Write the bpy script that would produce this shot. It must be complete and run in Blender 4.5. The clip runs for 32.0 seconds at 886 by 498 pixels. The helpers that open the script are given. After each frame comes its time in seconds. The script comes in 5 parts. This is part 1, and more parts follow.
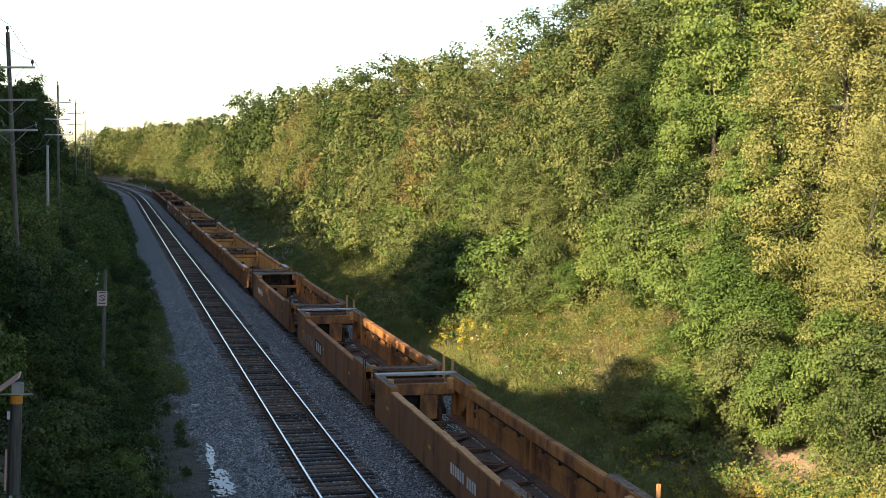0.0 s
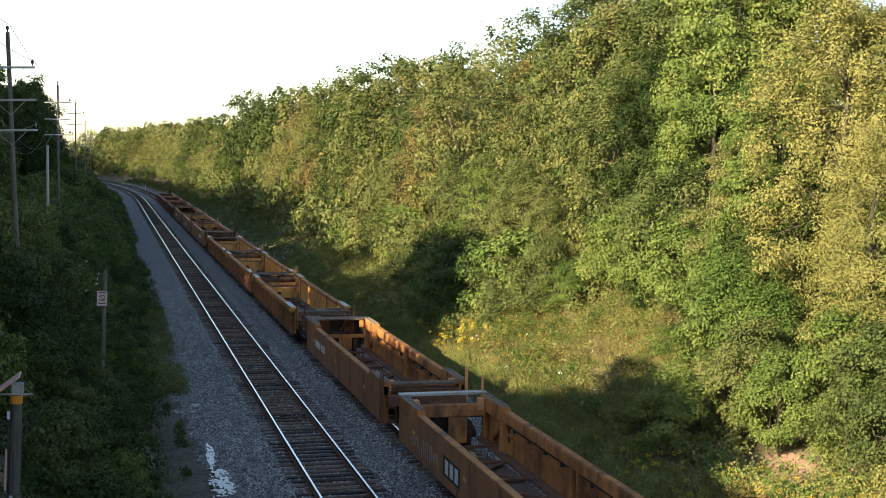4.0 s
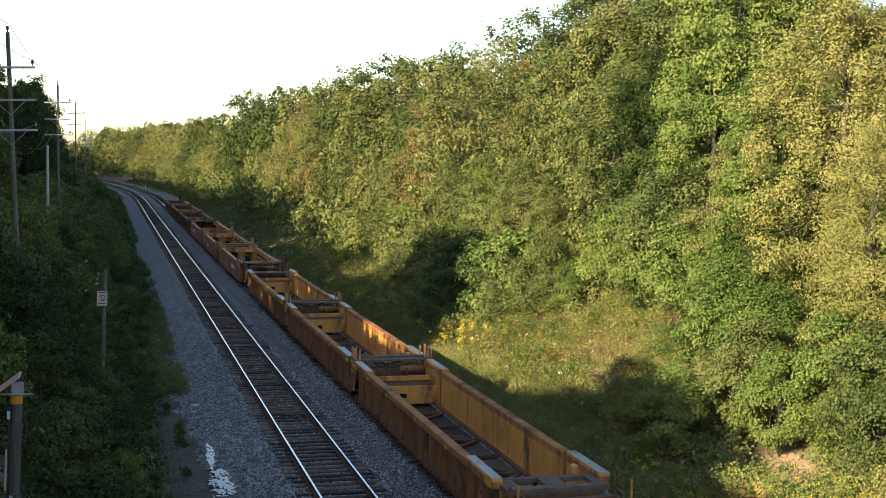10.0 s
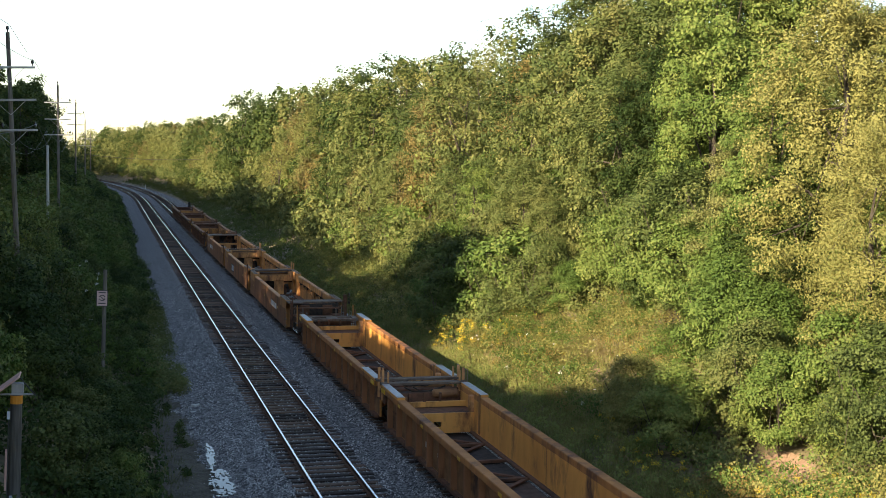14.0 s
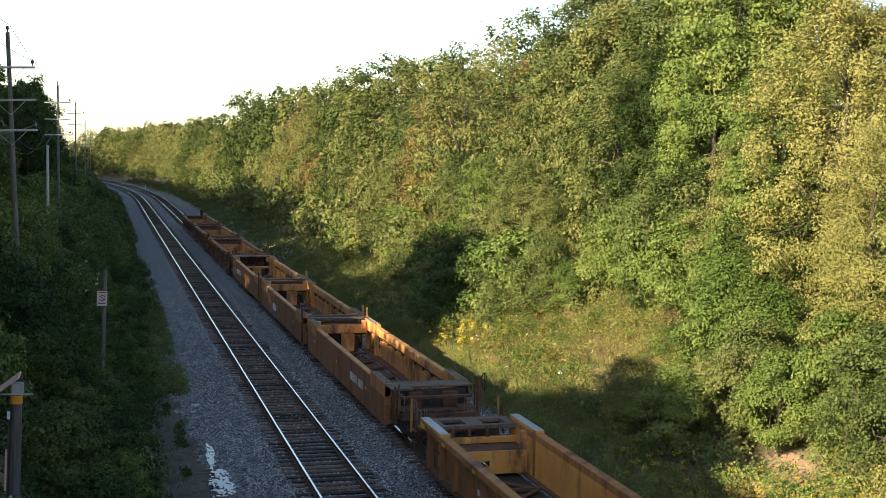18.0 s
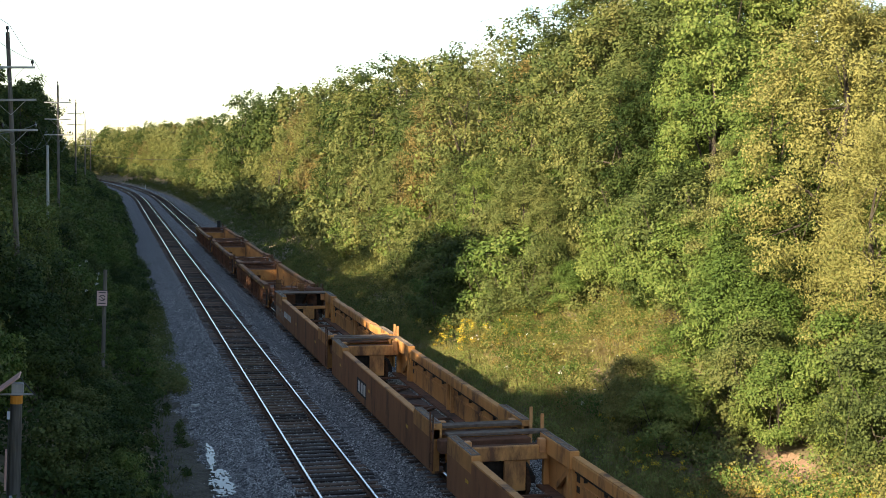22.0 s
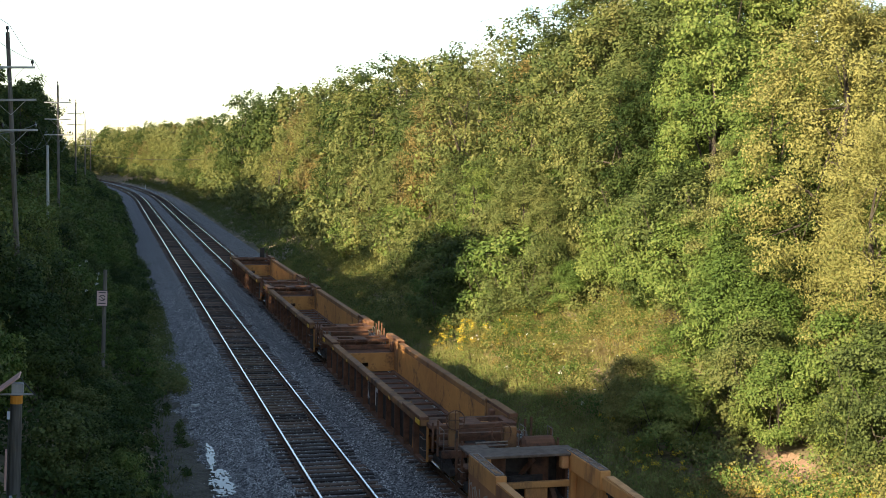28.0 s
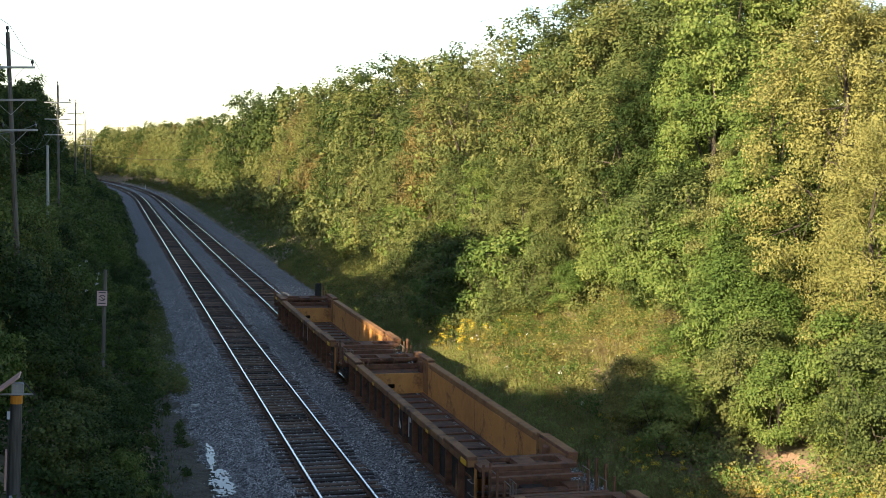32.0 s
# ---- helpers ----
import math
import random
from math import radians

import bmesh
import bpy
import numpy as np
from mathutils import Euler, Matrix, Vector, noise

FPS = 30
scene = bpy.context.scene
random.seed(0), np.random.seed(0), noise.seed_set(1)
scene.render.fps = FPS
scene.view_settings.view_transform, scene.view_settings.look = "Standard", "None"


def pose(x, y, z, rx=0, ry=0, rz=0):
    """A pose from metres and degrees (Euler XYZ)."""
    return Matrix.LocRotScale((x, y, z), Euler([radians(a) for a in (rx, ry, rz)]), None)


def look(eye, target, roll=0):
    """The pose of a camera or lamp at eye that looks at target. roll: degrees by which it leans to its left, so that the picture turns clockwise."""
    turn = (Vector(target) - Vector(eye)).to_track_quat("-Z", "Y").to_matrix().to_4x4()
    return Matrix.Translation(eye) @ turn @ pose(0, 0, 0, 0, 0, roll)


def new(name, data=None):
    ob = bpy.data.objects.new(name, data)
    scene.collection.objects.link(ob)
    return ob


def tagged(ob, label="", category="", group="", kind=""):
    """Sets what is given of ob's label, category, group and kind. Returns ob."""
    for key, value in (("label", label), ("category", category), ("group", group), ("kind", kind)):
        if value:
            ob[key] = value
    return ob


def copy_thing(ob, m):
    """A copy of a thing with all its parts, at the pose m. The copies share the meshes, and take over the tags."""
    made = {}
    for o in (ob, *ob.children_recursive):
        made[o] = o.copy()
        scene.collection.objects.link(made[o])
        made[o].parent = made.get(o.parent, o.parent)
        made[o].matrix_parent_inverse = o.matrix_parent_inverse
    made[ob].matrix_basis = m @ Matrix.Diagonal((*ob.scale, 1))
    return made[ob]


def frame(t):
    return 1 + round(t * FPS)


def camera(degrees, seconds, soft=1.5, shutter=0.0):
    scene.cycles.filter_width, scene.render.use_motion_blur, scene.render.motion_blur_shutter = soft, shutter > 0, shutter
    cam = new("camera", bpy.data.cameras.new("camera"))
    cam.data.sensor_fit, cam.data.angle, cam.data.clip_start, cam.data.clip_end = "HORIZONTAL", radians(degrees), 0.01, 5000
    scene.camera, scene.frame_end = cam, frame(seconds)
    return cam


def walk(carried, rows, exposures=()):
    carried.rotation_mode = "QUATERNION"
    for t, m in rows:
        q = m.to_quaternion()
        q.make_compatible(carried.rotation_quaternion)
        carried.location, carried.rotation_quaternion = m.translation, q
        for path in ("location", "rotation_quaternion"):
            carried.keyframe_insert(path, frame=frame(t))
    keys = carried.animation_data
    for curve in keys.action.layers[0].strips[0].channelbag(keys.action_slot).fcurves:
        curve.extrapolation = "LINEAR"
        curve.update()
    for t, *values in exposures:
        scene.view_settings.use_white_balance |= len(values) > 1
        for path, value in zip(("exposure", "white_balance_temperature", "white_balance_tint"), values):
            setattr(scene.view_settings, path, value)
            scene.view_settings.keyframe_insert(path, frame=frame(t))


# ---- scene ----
cam = camera(39.0, 32.0, soft=0.7)

# ---- plan, in metres: x across the line, y along it, z above the rail heads ----
EYE = (0.0, 0.0, 9.433)
X1, X2 = 6.44, 10.47          # centre lines of the two tracks
BEND_Y, BEND_R = 238.0, 1250.0  # where the line begins to curve, and its radius
YAW, PITCH, ROLL = radians(15.075), radians(4.254), 0.992
AIM = (EYE[0] + math.sin(YAW) * math.cos(PITCH), EYE[1] + math.cos(YAW) * math.cos(PITCH), EYE[2] - math.sin(PITCH))
walk(cam, [(0.0, look(EYE, AIM, ROLL)), (32.0, look(EYE, AIM, ROLL))])

# ---- light ----
SUN_AZ, SUN_EL = radians(238), radians(22)   # clockwise from the line's direction
SUN_DIR = Vector((math.sin(SUN_AZ) * math.cos(SUN_EL), math.cos(SUN_AZ) * math.cos(SUN_EL), math.sin(SUN_EL)))
world = bpy.data.worlds.new("sky")
scene.world = world
world.use_nodes = True
wn = world.node_tree
sky = wn.nodes.new("ShaderNodeTexSky")
sky.sky_type = "NISHITA"
sky.sun_disc = False
sky.sun_elevation, sky.sun_rotation = SUN_EL, SUN_AZ
sky.air_density, sky.dust_density, sky.ozone_density = 1.0, 0.4, 0.6
wn.links.new(sky.outputs[0], wn.nodes["Background"].inputs[0])
wn.nodes["Background"].inputs[1].default_value = 0.085
sun = new("sun", bpy.data.lights.new("sun", "SUN"))
sun.data.energy, sun.data.angle, sun.data.color = 4.7, radians(0.6), (1.0, 0.84, 0.58)
sun.matrix_world = look(tuple(SUN_DIR * 300), (0, 0, 0))
scene.view_settings.exposure = 1.73


# ---- materials ----
def material(name, dark, light, scale=6.0, rough=0.85, metal=0.0, bump=0.3, big=0.35, stain=None, stain_at=0.6, stain_scale=1.2,
             stretch=(1, 1, 1), rand=0.0, island=0.0, spec=0.3, coat="Object"):
    """Two scales of noise between two colours, a third for stains, and fine relief."""
    m = bpy.data.materials.new(name)
    m.use_nodes = True
    nt = m.node_tree
    N, L = nt.nodes.new, nt.links.new
    b = nt.nodes["Principled BSDF"]
    co = N("ShaderNodeTexCoord")
    mp = N("ShaderNodeMapping")
    mp.inputs["Scale"].default_value = stretch
    L(co.outputs[coat], mp.inputs[0])
    n1, n2 = N("ShaderNodeTexNoise"), N("ShaderNodeTexNoise")
    n1.inputs["Scale"].default_value, n1.inputs["Detail"].default_value = scale, 8
    n2.inputs["Scale"].default_value, n2.inputs["Detail"].default_value = scale * 0.09, 4
    L(mp.outputs[0], n1.inputs[0])
    L(mp.outputs[0], n2.inputs[0])
    mx = N("ShaderNodeMath")
    mx.operation = "MULTIPLY_ADD"
    mx.inputs[1].default_value = big
    L(n2.outputs[0], mx.inputs[0])
    sc = N("ShaderNodeMath")
    sc.operation = "MULTIPLY"
    sc.inputs[1].default_value = 1 - big
    L(n1.outputs[0], sc.inputs[0])
    L(sc.outputs[0], mx.inputs[2])
    val = mx.outputs[0]
    if rand or island:
        src = N("ShaderNodeObjectInfo").outputs["Random"] if rand else N("ShaderNodeNewGeometry").outputs["Random Per Island"]
        ad = N("ShaderNodeMath")
        ad.operation = "MULTIPLY_ADD"
        ad.inputs[1].default_value = rand or island
        L(src, ad.inputs[0])
        L(val, ad.inputs[2])
        su = N("ShaderNodeMath")
        su.operation = "SUBTRACT"
        su.inputs[1].default_value = (rand or island) / 2
        L(ad.outputs[0], su.inputs[0])
        val = su.outputs[0]
    rp = N("ShaderNodeValToRGB")
    rp.color_ramp.elements[0].position, rp.color_ramp.elements[1].position = 0.32, 0.68
    rp.color_ramp.elements[0].color, rp.color_ramp.elements[1].color = (*dark, 1), (*light, 1)
    L(val, rp.inputs[0])
    col = rp.outputs[0]
    if stain:
        n3 = N("ShaderNodeTexNoise")
        n3.inputs["Scale"].default_value, n3.inputs["Detail"].default_value = stain_scale, 9
        n3.inputs["Roughness"].default_value = 0.7
        L(mp.outputs[0], n3.inputs[0])
        r3 = N("ShaderNodeValToRGB")
        r3.color_ramp.elements[0].position, r3.color_ramp.elements[1].position = stain_at - 0.07, stain_at + 0.07
        L(n3.outputs[0], r3.inputs[0])
        mix = N("ShaderNodeMix")
        mix.data_type = "RGBA"
        mix.inputs["B"].default_value = (*stain, 1)
        L(r3.outputs[0], mix.inputs["Factor"])
        L(col, mix.inputs["A"])
        col = mix.outputs["Result"]
    L(col, b.inputs["Base Color"])
    b.inputs["Roughness"].default_value, b.inputs["Metallic"].default_value = rough, metal
    b.inputs["Specular IOR Level"].default_value = spec
    if bump:
        bp = N("ShaderNodeBump")
        bp.inputs["Strength"].default_value, bp.inputs["Distance"].default_value = bump, 0.02
        L(n1.outputs[0], bp.inputs["Height"])
        L(bp.outputs[0], b.inputs["Normal"])
    return m


def leaf_material(name, dark, mid, light, through_light=0.18):
    """Leaves: each one its own tint, and light that shines through them."""
    m = bpy.data.materials.new(name)
    m.use_nodes = True
    nt = m.node_tree
    N, L = nt.nodes.new, nt.links.new
    b = nt.nodes["Principled BSDF"]
    geo, info = N("ShaderNodeNewGeometry"), N("ShaderNodeObjectInfo")
    co, n1 = N("ShaderNodeTexCoord"), N("ShaderNodeTexNoise")
    n1.inputs["Scale"].default_value, n1.inputs["Detail"].default_value = 0.55, 3
    L(co.outputs["Object"], n1.inputs[0])
    a = N("ShaderNodeMath")
    a.operation = "MULTIPLY_ADD"
    a.inputs[1].default_value = 0.24
    L(geo.outputs["Random Per Island"], a.inputs[0])
    s = N("ShaderNodeMath")
    s.operation = "MULTIPLY"
    s.inputs[1].default_value = 0.72
    L(n1.outputs[0], s.inputs[0])
    L(s.outputs[0], a.inputs[2])
    o = N("ShaderNodeMath")
    o.operation = "MULTIPLY_ADD"
    o.inputs[1].default_value = 0.3
    L(info.outputs["Random"], o.inputs[0])
    L(a.outputs[0], o.inputs[2])
    rp = N("ShaderNodeValToRGB")
    e = rp.color_ramp.elements
    e[0].position, e[0].color = 0.26, (*dark, 1)
    e[1].position, e[1].color = 0.86, (*light, 1)
    k = e.new(0.56)
    k.color = (*mid, 1)
    L(o.outputs[0], rp.inputs[0])
    L(rp.outputs[0], b.inputs["Base Color"])
    b.inputs["Roughness"].default_value, b.inputs["Specular IOR Level"].default_value = 0.65, 0.12
    tr, mix = N("ShaderNodeBsdfTranslucent"), N("ShaderNodeMixShader")
    L(rp.outputs[0], tr.inputs[0])
    mix.inputs[0].default_value = through_light
    L(b.outputs[0], mix.inputs[1])
    L(tr.outputs[0], mix.inputs[2])
    L(mix.outputs[0], nt.nodes["Material Output"].inputs[0])
    return m


M_SOIL = material("soil", (0.06, 0.05, 0.028), (0.17, 0.14, 0.075), 3.0, 0.95, bump=0.6, stain=(0.34, 0.25, 0.16), stain_at=0.58, stain_scale=0.5)


def stony(name, dark, light, scale):
    """Packed crushed stone: every cell its own grey, with dark gaps between the stones."""
    m = material(name, dark, light, 3.0, 0.95, bump=0.0, big=0.3)
    nt = m.node_tree
    N, L = nt.nodes.new, nt.links.new
    b = nt.nodes["Principled BSDF"]
    base = b.inputs["Base Color"].links[0].from_socket
    co, cells, sep, ramp, mix, bump = [N("ShaderNode" + k) for k in ("TexCoord", "TexVoronoi", "SeparateColor", "ValToRGB", "Mix", "Bump")]
    cells.inputs["Scale"].default_value = scale
    L(co.outputs["Object"], cells.inputs["Vector"])
    L(cells.outputs["Color"], sep.inputs[0])
    ramp.color_ramp.elements[0].color, ramp.color_ramp.elements[1].color = (0.18, 0.18, 0.185, 1), (1.55, 1.5, 1.46, 1)
    ramp.color_ramp.elements[0].position, ramp.color_ramp.elements[1].position = 0.1, 0.98
    L(sep.outputs[0], ramp.inputs[0])
    mix.data_type, mix.blend_type = "RGBA", "MULTIPLY"
    mix.inputs["Factor"].default_value = 1.0
    L(base, mix.inputs["A"])
    L(ramp.outputs[0], mix.inputs["B"])
    L(mix.outputs["Result"], b.inputs["Base Color"])
    bump.invert = True
    bump.inputs["Strength"].default_value, bump.inputs["Distance"].default_value = 1.0, 0.03
    L(cells.outputs["Distance"], bump.inputs["Height"])
    L(bump.outputs[0], b.inputs["Normal"])
    return m


M_BALLAST = stony("ballast_stone", (0.145, 0.139, 0.136), (0.25, 0.241, 0.236), 17.0)
M_STONE = material("loose_stone", (0.065, 0.06, 0.057), (0.56, 0.53, 0.5), 3.0, 0.95, bump=0.3, island=1.5)
M_TIE = material("creosoted_timber", (0.026, 0.016, 0.011), (0.15, 0.092, 0.06), 9.0, 0.9, bump=0.7, stretch=(0.35, 6, 6), rand=0.5, stain=(0.16, 0.13, 0.11), stain_at=0.68)
M_RAIL = material("rusty_rail_side", (0.06, 0.032, 0.02), (0.16, 0.08, 0.045), 14.0, 0.85, 0.3, bump=0.4)
M_HEAD = material("worn_rail_head", (0.55, 0.55, 0.56), (0.75, 0.75, 0.76), 8.0, 0.22, 1.0, bump=0.05)
M_WATER = material("puddle_water", (0.02, 0.022, 0.02), (0.03, 0.03, 0.028), 3.0, 0.03, bump=0.02, spec=0.6)
M_BARK = material("bark", (0.035, 0.029, 0.022), (0.095, 0.078, 0.06), 8.0, 0.95, bump=0.8, stretch=(1, 1, 0.25))
M_POLE = material("weathered_pole", (0.09, 0.075, 0.06), (0.26, 0.225, 0.19), 7.0, 0.9, bump=0.5, stretch=(3, 3, 0.2))
M_ARM = material("grey_crossarm", (0.33, 0.31, 0.28), (0.56, 0.53, 0.48), 7.0, 0.9, bump=0.4, stretch=(0.3, 3, 3))
M_WIRE = material("wire", (0.05, 0.05, 0.05), (0.1, 0.1, 0.1), 5.0, 0.6, 0.4, bump=0)
M_STUB = material("pale_bare_pole", (0.42, 0.4, 0.36), (0.62, 0.6, 0.55), 7.0, 0.9, bump=0.4, stretch=(3, 3, 0.2))
M_GLASS = material("brown_insulator", (0.03, 0.02, 0.015), (0.06, 0.04, 0.03), 5.0, 0.25, bump=0, spec=0.6)

M_LEAF = {
    "olive": leaf_material("olive_leaves", (0.024, 0.041, 0.012), (0.092, 0.118, 0.034), (0.21, 0.206, 0.07)),
    "bright": leaf_material("bright_green_leaves", (0.032, 0.064, 0.013), (0.1, 0.15, 0.033), (0.21, 0.232, 0.064)),
    "yellow": leaf_material("yellowing_leaves", (0.054, 0.064, 0.018), (0.15, 0.154, 0.044), (0.27, 0.25, 0.082)),
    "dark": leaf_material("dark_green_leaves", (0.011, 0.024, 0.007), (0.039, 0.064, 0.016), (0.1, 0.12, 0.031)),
    "brown": leaf_material("browning_leaves", (0.06, 0.055, 0.02), (0.13, 0.11, 0.04), (0.25, 0.18, 0.06)),
    "grass": leaf_material("long_grass", (0.04, 0.06, 0.016), (0.115, 0.125, 0.036), (0.27, 0.23, 0.09), 0.2),
    "straw": leaf_material("dry_straw", (0.13, 0.105, 0.05), (0.25, 0.2, 0.1), (0.36, 0.29, 0.165), 0.2),
    "gold": leaf_material("goldenrod_flowers", (0.22, 0.16, 0.015), (0.4, 0.29, 0.025), (0.55, 0.42, 0.05), 0.2),
    "white": leaf_material("pale_flowers", (0.4, 0.4, 0.35), (0.55, 0.55, 0.48), (0.7, 0.68, 0.6), 0.2),
}


# ---- mesh helpers ----
def box(bm, x0, x1, y0, y1, z0, z1, bevel=0.0):
    """A box between two corners, its edges rounded where bevel is given."""
    vs = [bm.verts.new((x, y, z)) for x in (x0, x1) for y in (y0, y1) for z in (z0, z1)]
    fs = [bm.faces.new([vs[i] for i in q]) for q in ((0, 1, 3, 2), (4, 6, 7, 5), (0, 4, 5, 1), (2, 3, 7, 6), (0, 2, 6, 4), (1, 5, 7, 3))]
    if bevel:
        bmesh.ops.bevel(bm, geom=list({e for f in fs for e in f.edges}), offset=bevel, segments=1, affect="EDGES", profile=0.5)
    return vs


def rod(bm, a, b, r0, r1=None, n=6):
    """A tapered rod between two points, with ends."""
    a, b = Vector(a), Vector(b)
    r1 = r0 if r1 is None else r1
    d = (b - a).normalized()
    u = d.cross(Vector((0, 0, 1)) if abs(d.z) < 0.9 else Vector((1, 0, 0))).normalized()
    v = d.cross(u)
    ring = [[bm.verts.new(p + (u * math.cos(k * math.tau / n) + v * math.sin(k * math.tau / n)) * r) for k in range(n)] for p, r in ((a, r0), (b, r1))]
    for k in range(n):
        bm.faces.new((ring[0][k], ring[1][k], ring[1][(k + 1) % n], ring[0][(k + 1) % n]))
    bm.faces.new(ring[0])
    bm.faces.new(list(reversed(ring[1])))


def beam(bm, a, b, w, h):
    """A square bar between two points: w across, h deep."""
    a, b = Vector(a), Vector(b)
    d = (b - a).normalized()
    u = d.cross(Vector((0, 0, 1)) if abs(d.z) < 0.95 else Vector((0, 1, 0))).normalized()
    v = u.cross(d)
    rows = [[bm.verts.new(p + u * sx * w / 2 + v * sy * h / 2) for sx, sy in ((-1, -1), (1, -1), (1, 1), (-1, 1))] for p in (a, b)]
    for k in range(4):
        bm.faces.new((rows[0][k], rows[1][k], rows[1][(k + 1) % 4], rows[0][(k + 1) % 4]))
    bm.faces.new(rows[0])
    bm.faces.new(list(reversed(rows[1])))


def mesh_of(name, bm, mat):
    bmesh.ops.recalc_face_normals(bm, faces=bm.faces)
    me = bpy.data.meshes.new(name)
    bm.to_mesh(me)
    bm.free()
    me.materials.append(mat)
    return me


def part(name, bm, mat, parent=None, label="", at=None):
    """One mesh object, under its thing where one is given."""
    ob = new(name, bm if isinstance(bm, bpy.types.Mesh) else mesh_of(name, bm, mat))
    if parent:
        ob.parent = parent
    if at is not None:
        ob.matrix_basis = at
    return tagged(ob, label)


def raw(name, verts, faces, mat):
    me = bpy.data.meshes.new(name)
    me.from_pydata(verts, [], faces)
    me.materials.append(mat)
    return me


# ---- the line's course and the ground ----
def bend(y):
    """How far the line has moved to the left at y."""
    return 0.0 if y < BEND_Y else BEND_R - math.sqrt(max(BEND_R ** 2 - (y - BEND_Y) ** 2, 1.0))


def on_track(s, xc):
    """Place and heading (degrees) at the distance s along the track of centre line xc."""
    if s < BEND_Y:
        return xc, s, 0.0
    r = BEND_R + xc - X1
    a = (s - BEND_Y) / r
    return xc - r * (1 - math.cos(a)), BEND_Y + r * math.sin(a), math.degrees(a)


def smooth(a, b, x):
    t = min(max((x - a) / (b - a), 0.0), 1.0)
    return t * t * (3 - 2 * t)


def ground_z(x, y):
    """Height of the ground: a cutting with a steep bank on either side."""
    u = x + (bend(y) if y < 600 else bend(600))
    z = -0.95 + 0.4 * smooth(2.9, 1.3, u) + 0.4 * smooth(14.2, 15.4, u)
    z += 5.2 * smooth(2.0, -8.0, u) + 1.5 * smooth(-6, -30, u)
    z += 0.5 * smooth(14.8, 17.0, u) + 5.6 * smooth(16.5, 29.0, u) + 2.0 * smooth(28, 60, u)
    if u < 1.5 or u > 15.5:
        z += 0.35 * noise.noise((x * 0.25, y * 0.25, 1.0)) + 0.12 * noise.noise((x * 0.9, y * 0.9, 4.0))
    return z


M_BOARD = material("pinkish_weathered_board", (0.48, 0.27, 0.22), (0.7, 0.44, 0.37), 5.0, 0.85, bump=0.3, stretch=(1, 6, 6), stain=(0.2, 0.15, 0.13), stain_at=0.66)
M_GREYWOOD = material("grey_board", (0.2, 0.2, 0.2), (0.36, 0.36, 0.36), 5.0, 0.9, bump=0.3, stretch=(1, 1, 0.3))
M_POSTWOOD = material("dark_post", (0.05, 0.045, 0.04), (0.13, 0.12, 0.105), 6.0, 0.9, bump=0.5, stretch=(3, 3, 0.25))
M_ORANGE = material("orange_band", (0.5, 0.19, 0.02), (0.65, 0.27, 0.03), 6.0, 0.7, bump=0.1)
M_SIGN = material("pinkish_sign_board", (0.58, 0.4, 0.36), (0.76, 0.55, 0.5), 4.0, 0.6, bump=0.05, stain=(0.5, 0.42, 0.36), stain_at=0.68)
M_INK = material("dark_sign_ink", (0.05, 0.04, 0.04), (0.1, 0.08, 0.08), 5.0, 0.6, bump=0)
M_TAG = material("pale_metal_tag", (0.5, 0.54, 0.58), (0.65, 0.68, 0.7), 6.0, 0.5, bump=0.05)

M_PALEROCK = material("pale_rock", (0.42, 0.4, 0.37), (0.66, 0.63, 0.58), 5.0, 0.9, bump=0.4)
M_SAND = material("sandy_soil", (0.17, 0.105, 0.068), (0.33, 0.215, 0.145), 9.0, 0.95, bump=0.7, stain=(0.12, 0.1, 0.05), stain_at=0.6, stain_scale=1.6)
M_DIRT = material("gravelly_dirt", (0.035, 0.029, 0.022), (0.15, 0.125, 0.092), 16.0, 0.95, bump=0.9, big=0.3, stain=(0.1, 0.1, 0.05), stain_at=0.62, stain_scale=1.4)


def build_ground():
    xs = [-700, -400, -220, -120, -70, -45, -32, -24, -18] + [-14 + 0.8 * i for i in range(58)] + [36, 42, 52, 70, 100, 160, 260, 420, 700]
    ys = [-300, -150, -80, -40, -15] + [0 + 1.0 * i for i in range(110)] + [110 + 4.0 * i for i in range(60)] + [360, 400, 450, 520, 600, 750, 950, 1300, 2000]
    verts = [(x - (bend(min(y, 600)) if -14 <= x <= 36 else 0), y, ground_z(x - (bend(min(y, 600)) if -14 <= x <= 36 else 0), y)) for y in ys for x in xs]
    n = len(xs)
    faces = [(j * n + i, j * n + i + 1, (j + 1) * n + i + 1, (j + 1) * n + i) for j in range(len(ys) - 1) for i in range(n - 1)]
    me = raw("ground", verts, faces, M_SOIL)
    me.polygons.foreach_set("use_smooth", [True] * len(me.polygons))
    tagged(new("ground", me), "weedy earth of a railway cutting with banks on both sides", "ground", kind="structure")


def ballast_z(u):
    """Cross-section of the ballast: a bed under each track, a trough between, shoulders outside."""
    d = min(abs(u - X1), abs(u - X2))
    z = -0.212 + 0.022 * smooth(0.8, 1.05, d) - 0.21 * smooth(1.3, 2.1, d)
    z -= 0.22 * smooth(4.4, 3.0, u)
    z -= 0.3 * smooth(12.8, 14.8, u)
    return z


